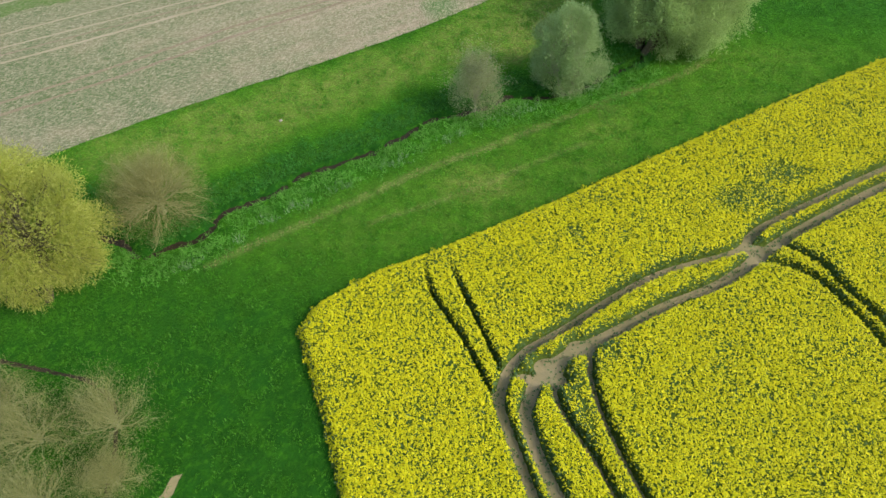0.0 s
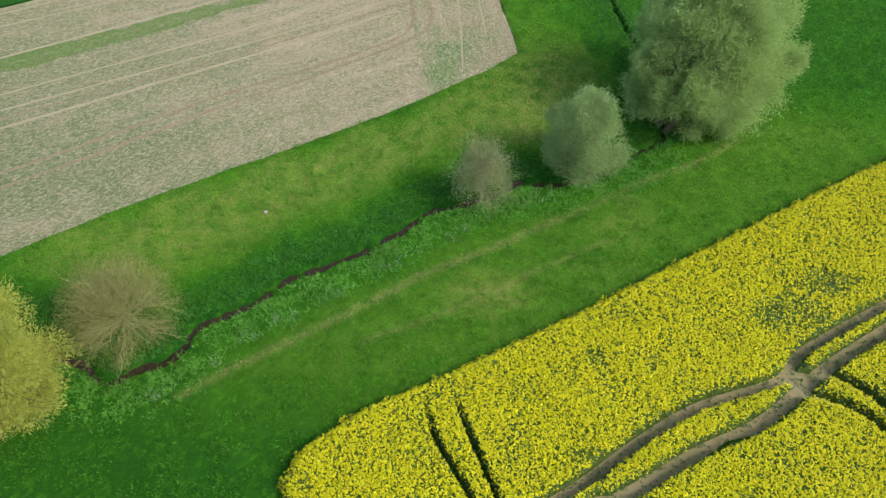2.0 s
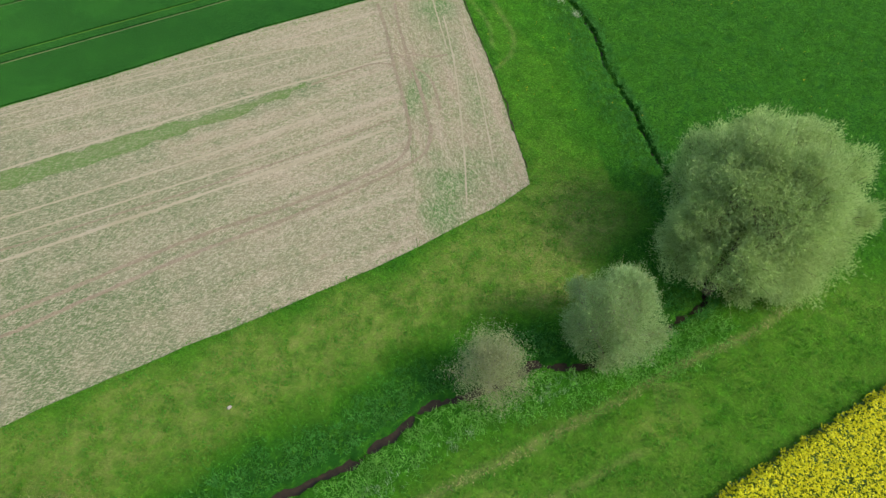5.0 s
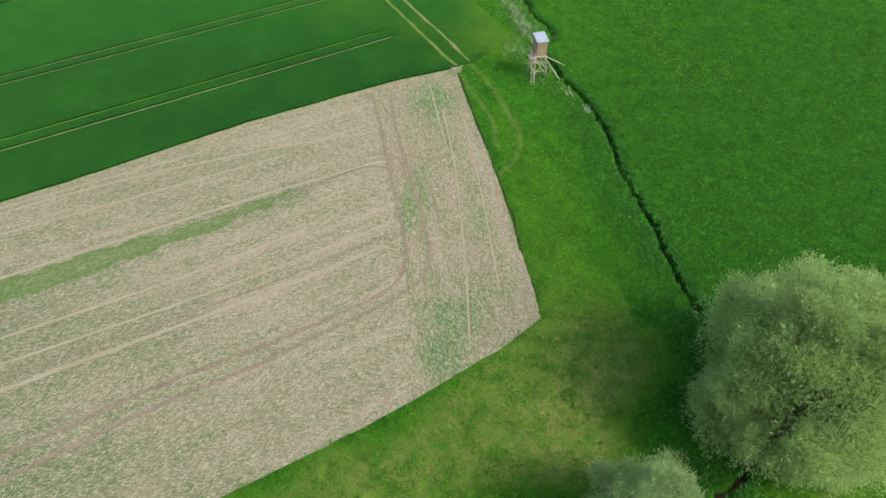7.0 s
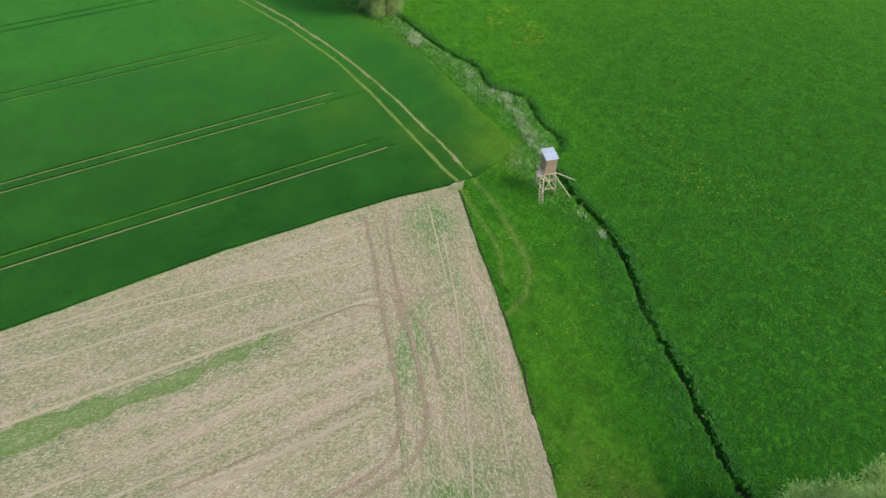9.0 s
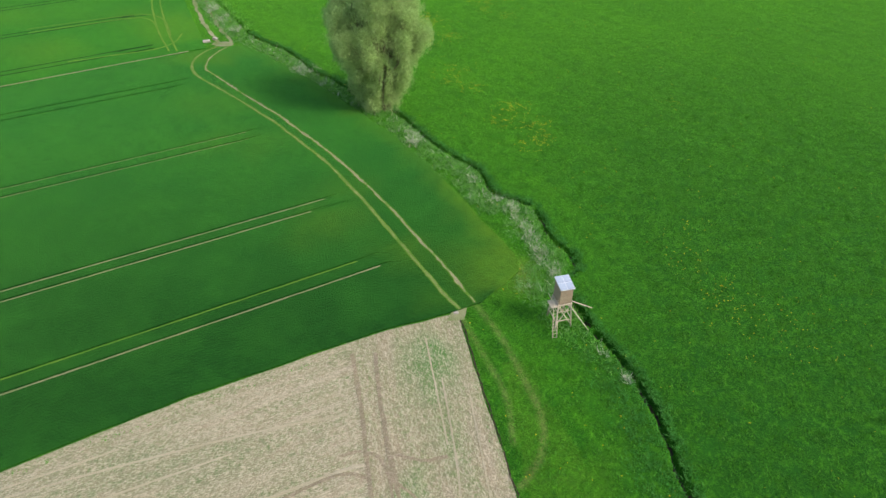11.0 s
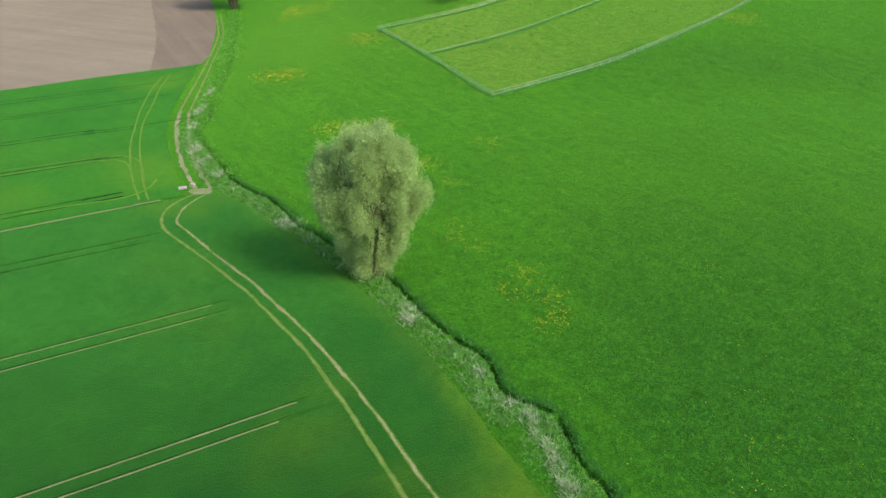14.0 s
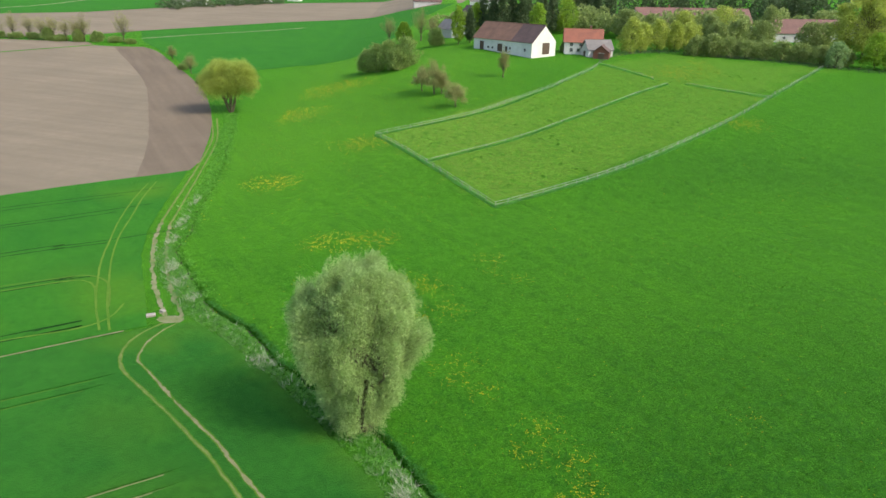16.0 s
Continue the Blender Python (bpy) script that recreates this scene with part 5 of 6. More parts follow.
        crown = new("crown", quads_mesh("crown", np.stack([p - w * s * size[1], p + w * s * size[1], p + u * s * size[0]], 1), leaf))
        crown.parent = top
        tagged(crown, "haze of small buds and young leaves")
    return top


branchy("small_tree", (3.8, 55.5), 6.6, 2.75, "small sparse grey-brown tree coming into leaf", limbs=26, trunk_r=0.13, hub=1.0, leaf=LEAF_SPARSE, leaves=26000, size=(0.13, 0.022), bark=LIMB_GREY, seed=5, low=2, haze=0.32, forks=7, sprays=8, veil=9000)
branchy("round_tree", (-24.2, 42.4), 7.1, 4.6, "round bare tree with a haze of tan buds", limbs=46, trunk_r=0.24, hub=1.5, leaf=LEAF_HAZE, leaves=70000, size=(0.085, 0.013), bark=LIMB, seed=6, low=-18, haze=0.5, forks=8, sprays=9, spread=1.0, veil=40000, reach=(0.42, 0.66))
leafy_tree("willow_tree", (-31.8, 33.2), (0.4, 2.4, 1.2, 13.4, 6.5, 6.4), LEAF_YELLOW, 130000, "yellow-green flowering willow with full crown", trunk_r=0.5, stems=2, clumps=58, clump=0.26, size=(0.20, 0.030), droop=0.25, twigs=250, twig_r=0.014, seed=7,
           profile=((0, 0.7), (0.25, 0.95), (0.5, 1.0), (0.75, 0.85), (1, 0.35)))
for k, (x, y, h, rad) in enumerate(((-27.6, 21.6, 5.0, 4.4), (-22.4, 22.6, 4.8, 3.6), (-32.5, 18.6, 5.5, 4.6), (-25.6, 17.0, 4.8, 3.8), (-21.4, 18.6, 3.2, 2.4), (-31.0, 24.0, 4.2, 3.4))):
    branchy("bare_shrub", (x, y), h, rad, "tangled bare shrub with pale branches", "shrub", limbs=26, trunk_r=0.13, hub=0.35, leaf=LEAF_BROWN, leaves=16000, size=(0.11, 0.017), bark=LIMB, seed=20 + k, group="bare shrubs by the ditch", low=10, haze=0.4)
ribbon("ditch", spline([(-40, 29.5), (-33.5, 28.0), (-28.5, 26.9), (-25.4, 26.0), (-23.3, 24.2), (-22.4, 21.5), (-22.0, 18)], 0.5), 0.32, 0.03, EARTH, "muddy side ditch under the shrubs", "ditch", ragged=0.6)
leafy_tree("willow_tree", (-7.9, 158.9), (-0.7, 1.0, 0.6, 19.0, 6.5, 6.3), LEAF_WILLOW, 270000, "tall pale-green willow standing beside the stream", trunk_r=0.6, stems=4, clumps=96, clump=0.24, size=(0.30, 0.034), upright=1.4, droop=0.3, twigs=200, twig_r=0.016, twig_len=1.8, seed=28, fork=0.12,
           profile=((0, 0.5), (0.12, 0.72), (0.3, 0.85), (0.55, 1.03), (0.78, 0.95), (0.92, 0.7), (1, 0.35)), extra=(((5.9, 0.2, 11.0), 1.6), ((4.6, -0.4, 10.4), 1.7)), slots=[((0, -0.7 * k, 0.4 + 0.25 * k), (0.3 + 0.1 * k, -0.7 * k, 6.5 + 0.3 * k), 0.36) for k in range(9)], rough=0.14, limb_r=0.36)
leafy_tree("pollard_willow", (-76.0, 347), (0, 0, 6.8, 18.2, 12.6, 10.5), LEAF_OLIVE, 60000, "yellow-green pollard willow with spreading crown", trunk_r=0.45, stems=8, clumps=34, clump=0.30, size=(0.5, 0.085), seed=9, fork=0.08, droop=0.2,
           profile=((0, 0.6), (0.3, 0.95), (0.55, 1.0), (0.8, 0.8), (1, 0.45)), limb_r=0.4, slots=[((0.8, -9 + 3 * k, 19), (0.2, -9 + 3 * k, 14.5), 1.5) for k in range(7)])

# ---- hunting stand ----
WOOD = rough_material("weathered_wood", (0.38, 0.32, 0.23), (0.53, 0.46, 0.35), 9.0, (1, 1, 0.15), 0.5)
WOOD_DARK = rough_material("brown_boards", (0.27, 0.205, 0.14), (0.37, 0.29, 0.20), 9.0, (1, 1, 0.15), 0.5)
PANEL = rough_material("pale_roof_sheet", (0.29, 0.34, 0.43), (0.36, 0.41, 0.49), 3.0, (1, 1, 1), 0.15, 0.4, 0.4)
STEEL = rough_material("galvanised_trim", (0.55, 0.57, 0.60), (0.65, 0.67, 0.70), 5.0, (1, 1, 1), 0.1, 0.45, 0.5)


def box(bm, size, m=Matrix(), bevel=0.0):
    made = bmesh.ops.create_cube(bm, size=1.0, matrix=m @ Matrix.Diagonal((*size, 1)))
    if bevel:
        edges = list({e for v in made["verts"] for e in v.link_edges})
        bmesh.ops.bevel(bm, geom=edges, offset=bevel, segments=1, affect="EDGES")
    return bm


def box_part(name, size, m, material, parent, label="", bevel=0.01):
    ob = part(name, box(bmesh.new(), size, Matrix(), bevel), material, parent, label)
    ob.matrix_local = m
    return ob


def pole(name, a, b, r, material, parent, label="", sides=7):
    t = Tubes()
    a, b = Vector(a), Vector(b)
    t.add([a.lerp(b, i / 3) for i in range(4)], r, r * 0.8, sides)
    n = sides
    t.faces += [tuple(range(n))[::-1], tuple(range(3 * n, 4 * n))]
    ob = new(name, t.mesh(name, material))
    ob.parent = parent
    return tagged(ob, label)


def hunting_stand():
    top = new("hunting_stand")
    top.matrix_world = pose(11.95, 113.2, 0, 0, 0, 14)
    tagged(top, "raised wooden hunting stand with pale sheet roof", "hunting stand")
    F, W, D, H = 2.85, 1.22, 1.45, 1.85
    box_part("floor_boards", (W + 0.2, D + 0.2, 0.1), pose(0, 0, F), WOOD, top)
    for s in (-1, 1):
        for d in (-1, 1):
            pole("leg", (s * (W / 2 + 0.22), d * (D / 2 + 0.3), -0.15), (s * W / 2, d * D / 2, F + 0.05), 0.075, WOOD, top)
    n = 9
    for i in range(n):
        x = -W / 2 + W * (i + 0.5) / n
        for d in (-1, 1):
            if d > 0 and 3 <= i <= 5:
                box_part("board", (W / n - 0.012, 0.03, 0.95), pose(x, d * D / 2, F + 0.5), WOOD_DARK, top)
                box_part("board", (W / n - 0.012, 0.03, 0.45), pose(x, d * D / 2, F + H - 0.2), WOOD_DARK, top)
            else:
                box_part("board", (W / n - 0.012, 0.03, H), pose(x, d * D / 2, F + 0.05 + H / 2), WOOD_DARK, top)
    m = 10
    for i in range(m):
        y = -D / 2 + D * (i + 0.5) / m
        for s in (-1, 1):
            box_part("board", (0.03, D / m - 0.012, H), pose(s * W / 2, y, F + 0.05 + H / 2), WOOD_DARK, top)
    roof = box_part("roof", (W + 0.2, D + 0.34, 0.05), pose(0, 0, F + H + 0.22, 9, 0, 0), STEEL, top, "pale sheet roof with metal seams")
    for s in (-1, 1):
        for d in (-1, 1):
            box_part("roof_panel", ((W + 0.18) / 2 - 0.05, (D + 0.32) / 2 - 0.05, 0.03), pose(s * (W + 0.18) / 4, d * (D + 0.32) / 4, 0.032), PANEL, roof)
    for z, k in ((1.0, 0.18), (2.05, 0.08)):
        a, b = W / 2 + k, D / 2 + k * 1.2
        for p, q in (((-a, -b, z), (a, -b, z)), ((-a, b, z), (a, b, z)), ((-a, -b, z), (-a, b, z)), ((a, -b, z), (a, b, z))):
            pole("crossbar", p, q, 0.045, WOOD, top)
    for d in (-1, 1):
        pole("brace", (-W / 2 - 0.2, d * D / 2 * 1.2, 0.3), (W / 2, d * D / 2, 2.6), 0.045, WOOD, top)
        pole("brace", (W / 2 + 0.2, d * D / 2 * 1.2, 0.3), (-W / 2, d * D / 2, 2.6), 0.045, WOOD, top)
    box_part("landing", (0.75, 1.1, 0.07), pose(-W / 2 - 0.4, -0.3, F - 0.1), WOOD, top)
    for s in (-0.2, 0.22):
        pole("ladder_rail", (-W / 2 - 0.65 + s, -2.1, -0.1), (-W / 2 - 0.4 + s, -0.75, F + 0.7), 0.045, WOOD, top)
    for i in range(10):
        t = (i + 0.6) / 11.5
        y, z, x = -2.1 + 1.35 * t, -0.1 + (F + 0.8) * t, -W / 2 - 0.65 + 0.25 * t
        pole("rung", (x - 0.26, y, z), (x + 0.28, y, z), 0.028, WOOD, top, sides=5)
    pole("stay_pole", (W / 2 - 0.2, -D / 2, F - 0.1), (2.3, -1.9, 0.0), 0.06, WOOD, top, "long peeled stay pole")
    pole("stay_pole", (-W / 2 + 0.3, D / 2, F - 0.1), (4.0, 0.9, 0.0), 0.06, WOOD, top, "long peeled stay pole")
    pole("handrail", (-W / 2 - 0.75, 0.3, F + 0.8), (-W / 2 - 0.75, -0.8, F + 0.8), 0.035, WOOD, top)
    return top


hunting_stand()

# ---- paddock ----
FENCE_WOOD = rough_material("bleached_fence_wood", (0.33, 0.37, 0.30), (0.44, 0.48, 0.40), 6.0, (0.2, 1, 1), 0.3)
FENCE_DARK = rough_material("dark_fence_wood", (0.055, 0.06, 0.05), (0.10, 0.10, 0.085), 6.0, (0.2, 1, 1), 0.3)
POST_MESH, RAIL_MESH = {}, {}


def fence(line, label, material=FENCE_WOOD, rails=(0.6, 1.2), gap=3.4, tall=1.35, group="fences of the paddock"):
    """Posts in the ground, with long rails from one to the next but one."""
    path = spline(line, gap * 0.999)
    length = np.r_[0, np.cumsum(np.hypot(*np.diff(path, axis=0).T))]
    count = max(2, int(length[-1] / gap / 2) * 2)
    at = np.linspace(0, length[-1], count + 1)
    xs, ys = np.interp(at, length, path[:, 0]), np.interp(at, length, path[:, 1])
    zs = height(xs, ys)
    top = new("fence")
    top.location = (xs[0], ys[0], zs[0])
    tagged(top, label, "fence", group)
    key = material.name
    if key not in POST_MESH:
        bm = box(bmesh.new(), (0.10, 0.10, 1.0), pose(0, 0, 0.5), 0.02)
        POST_MESH[key] = bpy.data.meshes.new("post")
        bm.to_mesh(POST_MESH[key])
        bm.free()
        bm = box(bmesh.new(), (1.0, 0.04, 0.075), Matrix(), 0.012)
        RAIL_MESH[key] = bpy.data.meshes.new("rail")
        bm.to_mesh(RAIL_MESH[key])
        bm.free()
        POST_MESH[key].materials.append(material)
        RAIL_MESH[key].materials.append(material)
    for x, y, z in zip(xs, ys, zs):
        p = new("post", POST_MESH[key])
        p.parent = top
        p.matrix_local = Matrix.Translation((x - xs[0], y - ys[0], z - zs[0] - 0.2)) @ Matrix.Diagonal((1, 1, tall + 0.2, 1))
    for i in range(0, count, 2):
        a, b = Vector((xs[i] - xs[0], ys[i] - ys[0], zs[i] - zs[0])), Vector((xs[i + 2] - xs[0], ys[i + 2] - ys[0], zs[i + 2] - zs[0]))
        d = b - a
        turn = d.to_track_quat("X", "Z").to_matrix().to_4x4()
        for h in rails:
            r = new("rail", RAIL_MESH[key])
            r.parent = top
            off = Vector((-d.y, d.x, 0)).normalized() * 0.1
            r.matrix_local = Matrix.Translation((a + b) / 2 + Vector((0, 0, h)) + off) @ turn @ Matrix.Diagonal((d.length, 1, 1, 1))
    return top


fence([(-17.8, 292.5), (-2.5, 265), (13.0, 237.2)], "weathered pale paddock fence with two rails")
fence([(13.0, 237.2), (28, 247.5), (46.7, 261.0), (75.8, 287.0), (95, 306), (113.7, 326.4)], "weathered pale paddock fence with two rails")
fence([(113.7, 326.4), (133, 347), (153.9, 370.6)], "weathered pale paddock fence with two rails")
fence([(-17.8, 292.5), (-1, 298.4), (13.6, 305.7), (33.9, 326.7), (47, 343), (60.4, 362.2), (64.8, 372.3)], "weathered pale paddock fence with two rails")
fence([(-2.5, 266.3), (20.0, 280.2), (38.6, 297.6), (69.0, 328.6), (82.1, 340.0)], "low fence dividing the paddock into halves", rails=(0.7,), tall=0.8, gap=6.0)
fence([(64.8, 372.3), (72, 360), (79.2, 347.5)], "short cross fence inside the paddock", rails=(0.7,), tall=0.8, gap=6.0)
fence([(89.4, 340.4), (101, 332.5), (113.1, 325.4)], "short cross fence inside the paddock", rails=(0.7,), tall=0.8, gap=6.0)
fence([(65.1, 373.6), (79.6, 394.7), (101.4, 402.1), (126.2, 389.0), (153.9, 371.5), (173.7, 360.8), (200, 348)], "dark boundary fence in front of the hedge", FENCE_DARK, (0.3, 0.65, 1.0, 1.35), 3.5, 1.6, "boundary fences")

# ---- farm and village ----
PLASTER = rough_material("white_plaster", (0.62, 0.605, 0.56), (0.74, 0.73, 0.69), 2.0, (1, 1, 0.5), 0.15, 0.9, 0.1)
PLASTER_GREY = rough_material("grey_plaster", (0.46, 0.45, 0.43), (0.58, 0.57, 0.55), 2.0, (1, 1, 0.5), 0.15, 0.9, 0.1)
TIMBER = rough_material("dark_timber", (0.075, 0.05, 0.035), (0.13, 0.09, 0.065), 5.0, (1, 1, 0.2), 0.4)
TIMBER_RED = rough_material("red_brown_boards", (0.17, 0.065, 0.045), (0.24, 0.10, 0.07), 5.0, (1, 1, 0.2), 0.4)
GLASS = rough_material("window_glass", (0.03, 0.035, 0.04), (0.05, 0.055, 0.06), 1.0, (1, 1, 1), 0.0, 0.08, 0.6)
FRAME = rough_material("window_frame", (0.55, 0.53, 0.50), (0.65, 0.63, 0.60), 4.0)


def tile_material(name, a, b, dark):
    n = Nodes(name)
    tex = n.node("ShaderNodeTexCoord")
    w = n.node("ShaderNodeTexWave", Vector=tex.outputs["Object"], Scale=0.9, Distortion=0.6)
    w.bands_direction = "Y"
    g, s = n.noise(4.0, 5, 0.7), n.noise(0.35, 4)
    c = n.mix(g, a, b)
    c = n.mix(n.sum(s, 0.6, "MULTIPLY"), c, dark)
    c = n.mix(n.sum(w.outputs["Fac"], 0.35, "MULTIPLY"), c, dark)
    n.bump(w.outputs["Fac"], 0.6, 0.05)
    return n.done(c, 0.85, 0.15)


TILE_BROWN = tile_material("brown_tiles", (0.24, 0.125, 0.085), (0.30, 0.17, 0.12), (0.14, 0.085, 0.065))
TILE_PURPLE = tile_material("dark_tiles", (0.135, 0.085, 0.080), (0.18, 0.115, 0.105), (0.09, 0.065, 0.06))
TILE_RED = tile_material("red_tiles", (0.30, 0.105, 0.065), (0.36, 0.15, 0.10), (0.19, 0.085, 0.065))
TILE_ROSE = tile_material("faded_tiles", (0.19, 0.105, 0.09), (0.23, 0.135, 0.115), (0.14, 0.085, 0.075))
TILE_GREY = tile_material("grey_tiles", (0.20, 0.18, 0.17), (0.27, 0.25, 0.24), (0.13, 0.12, 0.115))


def building(name, corner, turn, length, width, eave, ridge, wall, roofs, label, openings=(), chimney=None, sink=1.5):
    """A gabled house: length runs along its own x from the corner, width along its own y.
    openings: (side, along, bottom, w, h, kind); side f: y = 0, g: x = 0, e: x = length."""
    top = new(name)
    z0 = float(height(*corner))
    top.matrix_world = pose(corner[0], corner[1], z0, 0, 0, turn)
    tagged(top, label, "building")
    bm = bmesh.new()
    prof = [(0, -sink), (width, -sink), (width, eave), (width / 2, ridge - 0.12), (0, eave)]
    a = [bm.verts.new((0, y, z)) for y, z in prof]
    b = [bm.verts.new((length, y, z)) for y, z in prof]
    bm.faces.new(a[::-1])
    bm.faces.new(b)
    for i in range(5):
        j = (i + 1) % 5
        bm.faces.new((a[i], a[j], b[j], b[i]))
    bmesh.ops.recalc_face_normals(bm, faces=bm.faces[:])
    part("wall", bm, wall, top)
    over, thick = 0.55, 0.18
    slope = math.atan2(ridge - eave, width / 2)
    run = math.hypot(width / 2, ridge - eave) + over
    start = 0.0
    for share, tiles in roofs:
        span = length * share
        lo = -over if start == 0 else 0
        hi = over if start + span > length - 0.01 else 0
        for s in (-1, 1):
            r = part("roof", box(bmesh.new(), (span - lo + hi, run, thick), pose(span / 2 + (lo + hi) / 2, -run / 2, 0), 0.03), tiles, top)
            m = Matrix.Translation((start, width / 2, ridge)) @ (Matrix.Rotation(math.pi, 4, "Z") @ Matrix.Translation((-span, 0, 0)) if s > 0 else Matrix()) @ Matrix.Rotation(slope, 4, "X")
            r.matrix_local = m
        start += span
    box_part("ridge_cap", (length + 1.0, 0.3, 0.16), pose(length / 2, width / 2, ridge + 0.1), roofs[0][1], top)
    for side, along, bottom, w, h, kind in openings:
        m = {"f": pose(along, -0.02, bottom + h / 2), "g": pose(-0.02, along, bottom + h / 2, 0, 0, -90), "e": pose(length + 0.02, along, bottom + h / 2, 0, 0, 90)}[side]
        if kind == "door":
            d = box_part("door", (w, 0.1, h), m, TIMBER, top, "dark wooden barn door")
            box_part("lintel", (w + 0.3, 0.14, 0.18), pose(0, 0, h / 2 + 0.06), FRAME, d)
        else:
            d = box_part("window", (w, 0.12, h), m, FRAME, top)
            for k in (-1, 1):
                box_part("pane", (w / 2 - 0.1, 0.06, h - 0.16), pose(k * w / 4, -0.05, 0), GLASS, d)
    if chimney:
        c = box_part("chimney", (0.8, 0.7, 2.0), pose(chimney, width / 2 + 0.6, ridge + 0.4), TILE_BROWN, top)
        box_part("chimney_cap", (0.95, 0.85, 0.12), pose(0, 0, 1.05), FENCE_WOOD, c)
    return top


building("barn", (16.6, 412.0), -53, 37, 14.0, 5.0, 11.6, PLASTER, ((0.66, TILE_BROWN), (0.34, TILE_PURPLE)), "long white barn with brown tiled roof",
         [("f", 5.5, 0, 2.6, 3.6, "door"), ("f", 17.5, 0, 3.0, 3.2, "door"), ("f", 21.6, 0, 1.4, 2.4, "door"), ("f", 24, 1.2, 1.0, 1.1, "window"), ("f", 33, 1.0, 1.1, 1.3, "window"), ("f", 10.0, 0.8, 1.2, 1.0, "window"), ("f", 12.8, 0.8, 1.2, 1.0, "window"),
          ("e", 8.2, 0, 4.2, 4.6, "door")])
building("house", (54.8, 396.5), -8, 16.0, 10.5, 5.2, 10.2, PLASTER, ((1.0, TILE_RED),), "white farmhouse with red tiled roof",
         [("f", 3, 1.0, 1.3, 1.5, "window"), ("f", 6, 1.0, 1.3, 1.5, "window"), ("f", 3, 3.4, 1.3, 1.3, "window"), ("f", 7, 3.4, 1.3, 1.3, "window"), ("g", 4, 3.2, 1.2, 1.3, "window"), ("g", 7.5, 3.2, 1.2, 1.3, "window"), ("g", 5.2, 5.8, 1.2, 1.2, "window"), ("g", 6, 0, 1.4, 2.2, "door")], chimney=11)
building("outbuilding", (63.6, 388.0), 12, 11, 7.5, 3.2, 6.8, PLASTER, ((1.0, TILE_GREY),), "white outbuilding with weathered grey roof", [("f", 3, 0.9, 1.2, 1.2, "window"), ("g", 4, 0, 2.0, 2.4, "door")])
building("shed", (71.0, 383.0), 70, 6.5, 6.5, 2.9, 5.4, TIMBER_RED, ((1.0, TILE_PURPLE),), "red-brown boarded shed with dark roof", [("g", 3.2, 0, 2.4, 2.4, "door")])
building("farm_building", (112, 486), 8, 68, 15, 5.0, 13.0, PLASTER, ((1.0, TILE_ROSE),), "long farm building with faded red roof", [("f", 8 + 8 * k, 1.6, 1.4, 1.4, "window") for k in range(7)], chimney=20)
building("farm_building", (172, 452), 4, 38, 14, 4.5, 11.0, PLASTER_GREY, ((1.0, TILE_ROSE),), "low village house with faded brown roof", [("f", 5 + 6 * k, 1.4, 1.4, 1.4, "window") for k in range(5)])
building("village_house", (222, 462), 20, 26, 12, 5.0, 11.0, PLASTER, ((1.0, TILE_PURPLE),), "village house with dark roof", [("f", 5 + 5 * k, 1.4, 1.4, 1.4, "window") for k in range(4)])
building("village_house", (0, 470), -60, 15, 10, 5.0, 9.5, PLASTER_GREY, ((1.0, TILE_GREY),), "grey roofed shed at the village edge", [("e", 5, 0.4, 3.0, 3.4, "door")])
building("village_house", (12, 505), -70, 18, 11, 6.0, 12, PLASTER, ((1.0, TILE_PURPLE),), "white village house with dark tiles", [("e", 3, 1.5, 1.4, 1.5, "window"), ("e", 7, 1.5, 1.4, 1.5, "window")])
building("village_house", (24, 620), -10, 20, 12, 6, 12, PLASTER, ((1.0, TILE_GREY),), "white house with grey roof among trees")
building("village_house", (-20, 720), 5, 24, 12, 6, 11, PLASTER_GREY, ((1.0, TILE_PURPLE),), "distant grey house beyond the fields")

building("village_house", (-268, 822), 8, 16, 10, 4.5, 8.5, PLASTER, ((1.0, TILE_GREY),), "distant white house among trees")
building("village_house", (-251, 833), -6, 12, 10, 4.5, 8.5, PLASTER_GREY, ((1.0, TILE_PURPLE),), "distant grey house among trees")
building("village_house", (-222, 862), 12, 14, 10, 4.5, 8.5, PLASTER, ((1.0, TILE_ROSE),), "distant white house among trees")
building("village_house", (-200, 875), 0, 18, 10, 4.5, 8.5, PLASTER_GREY, ((1.0, TILE_GREY),), "distant grey house among trees")
building("village_house", (-170, 907), -10, 14, 10, 4.5, 8.5, PLASTER, ((1.0, TILE_PURPLE),), "distant white house among trees")

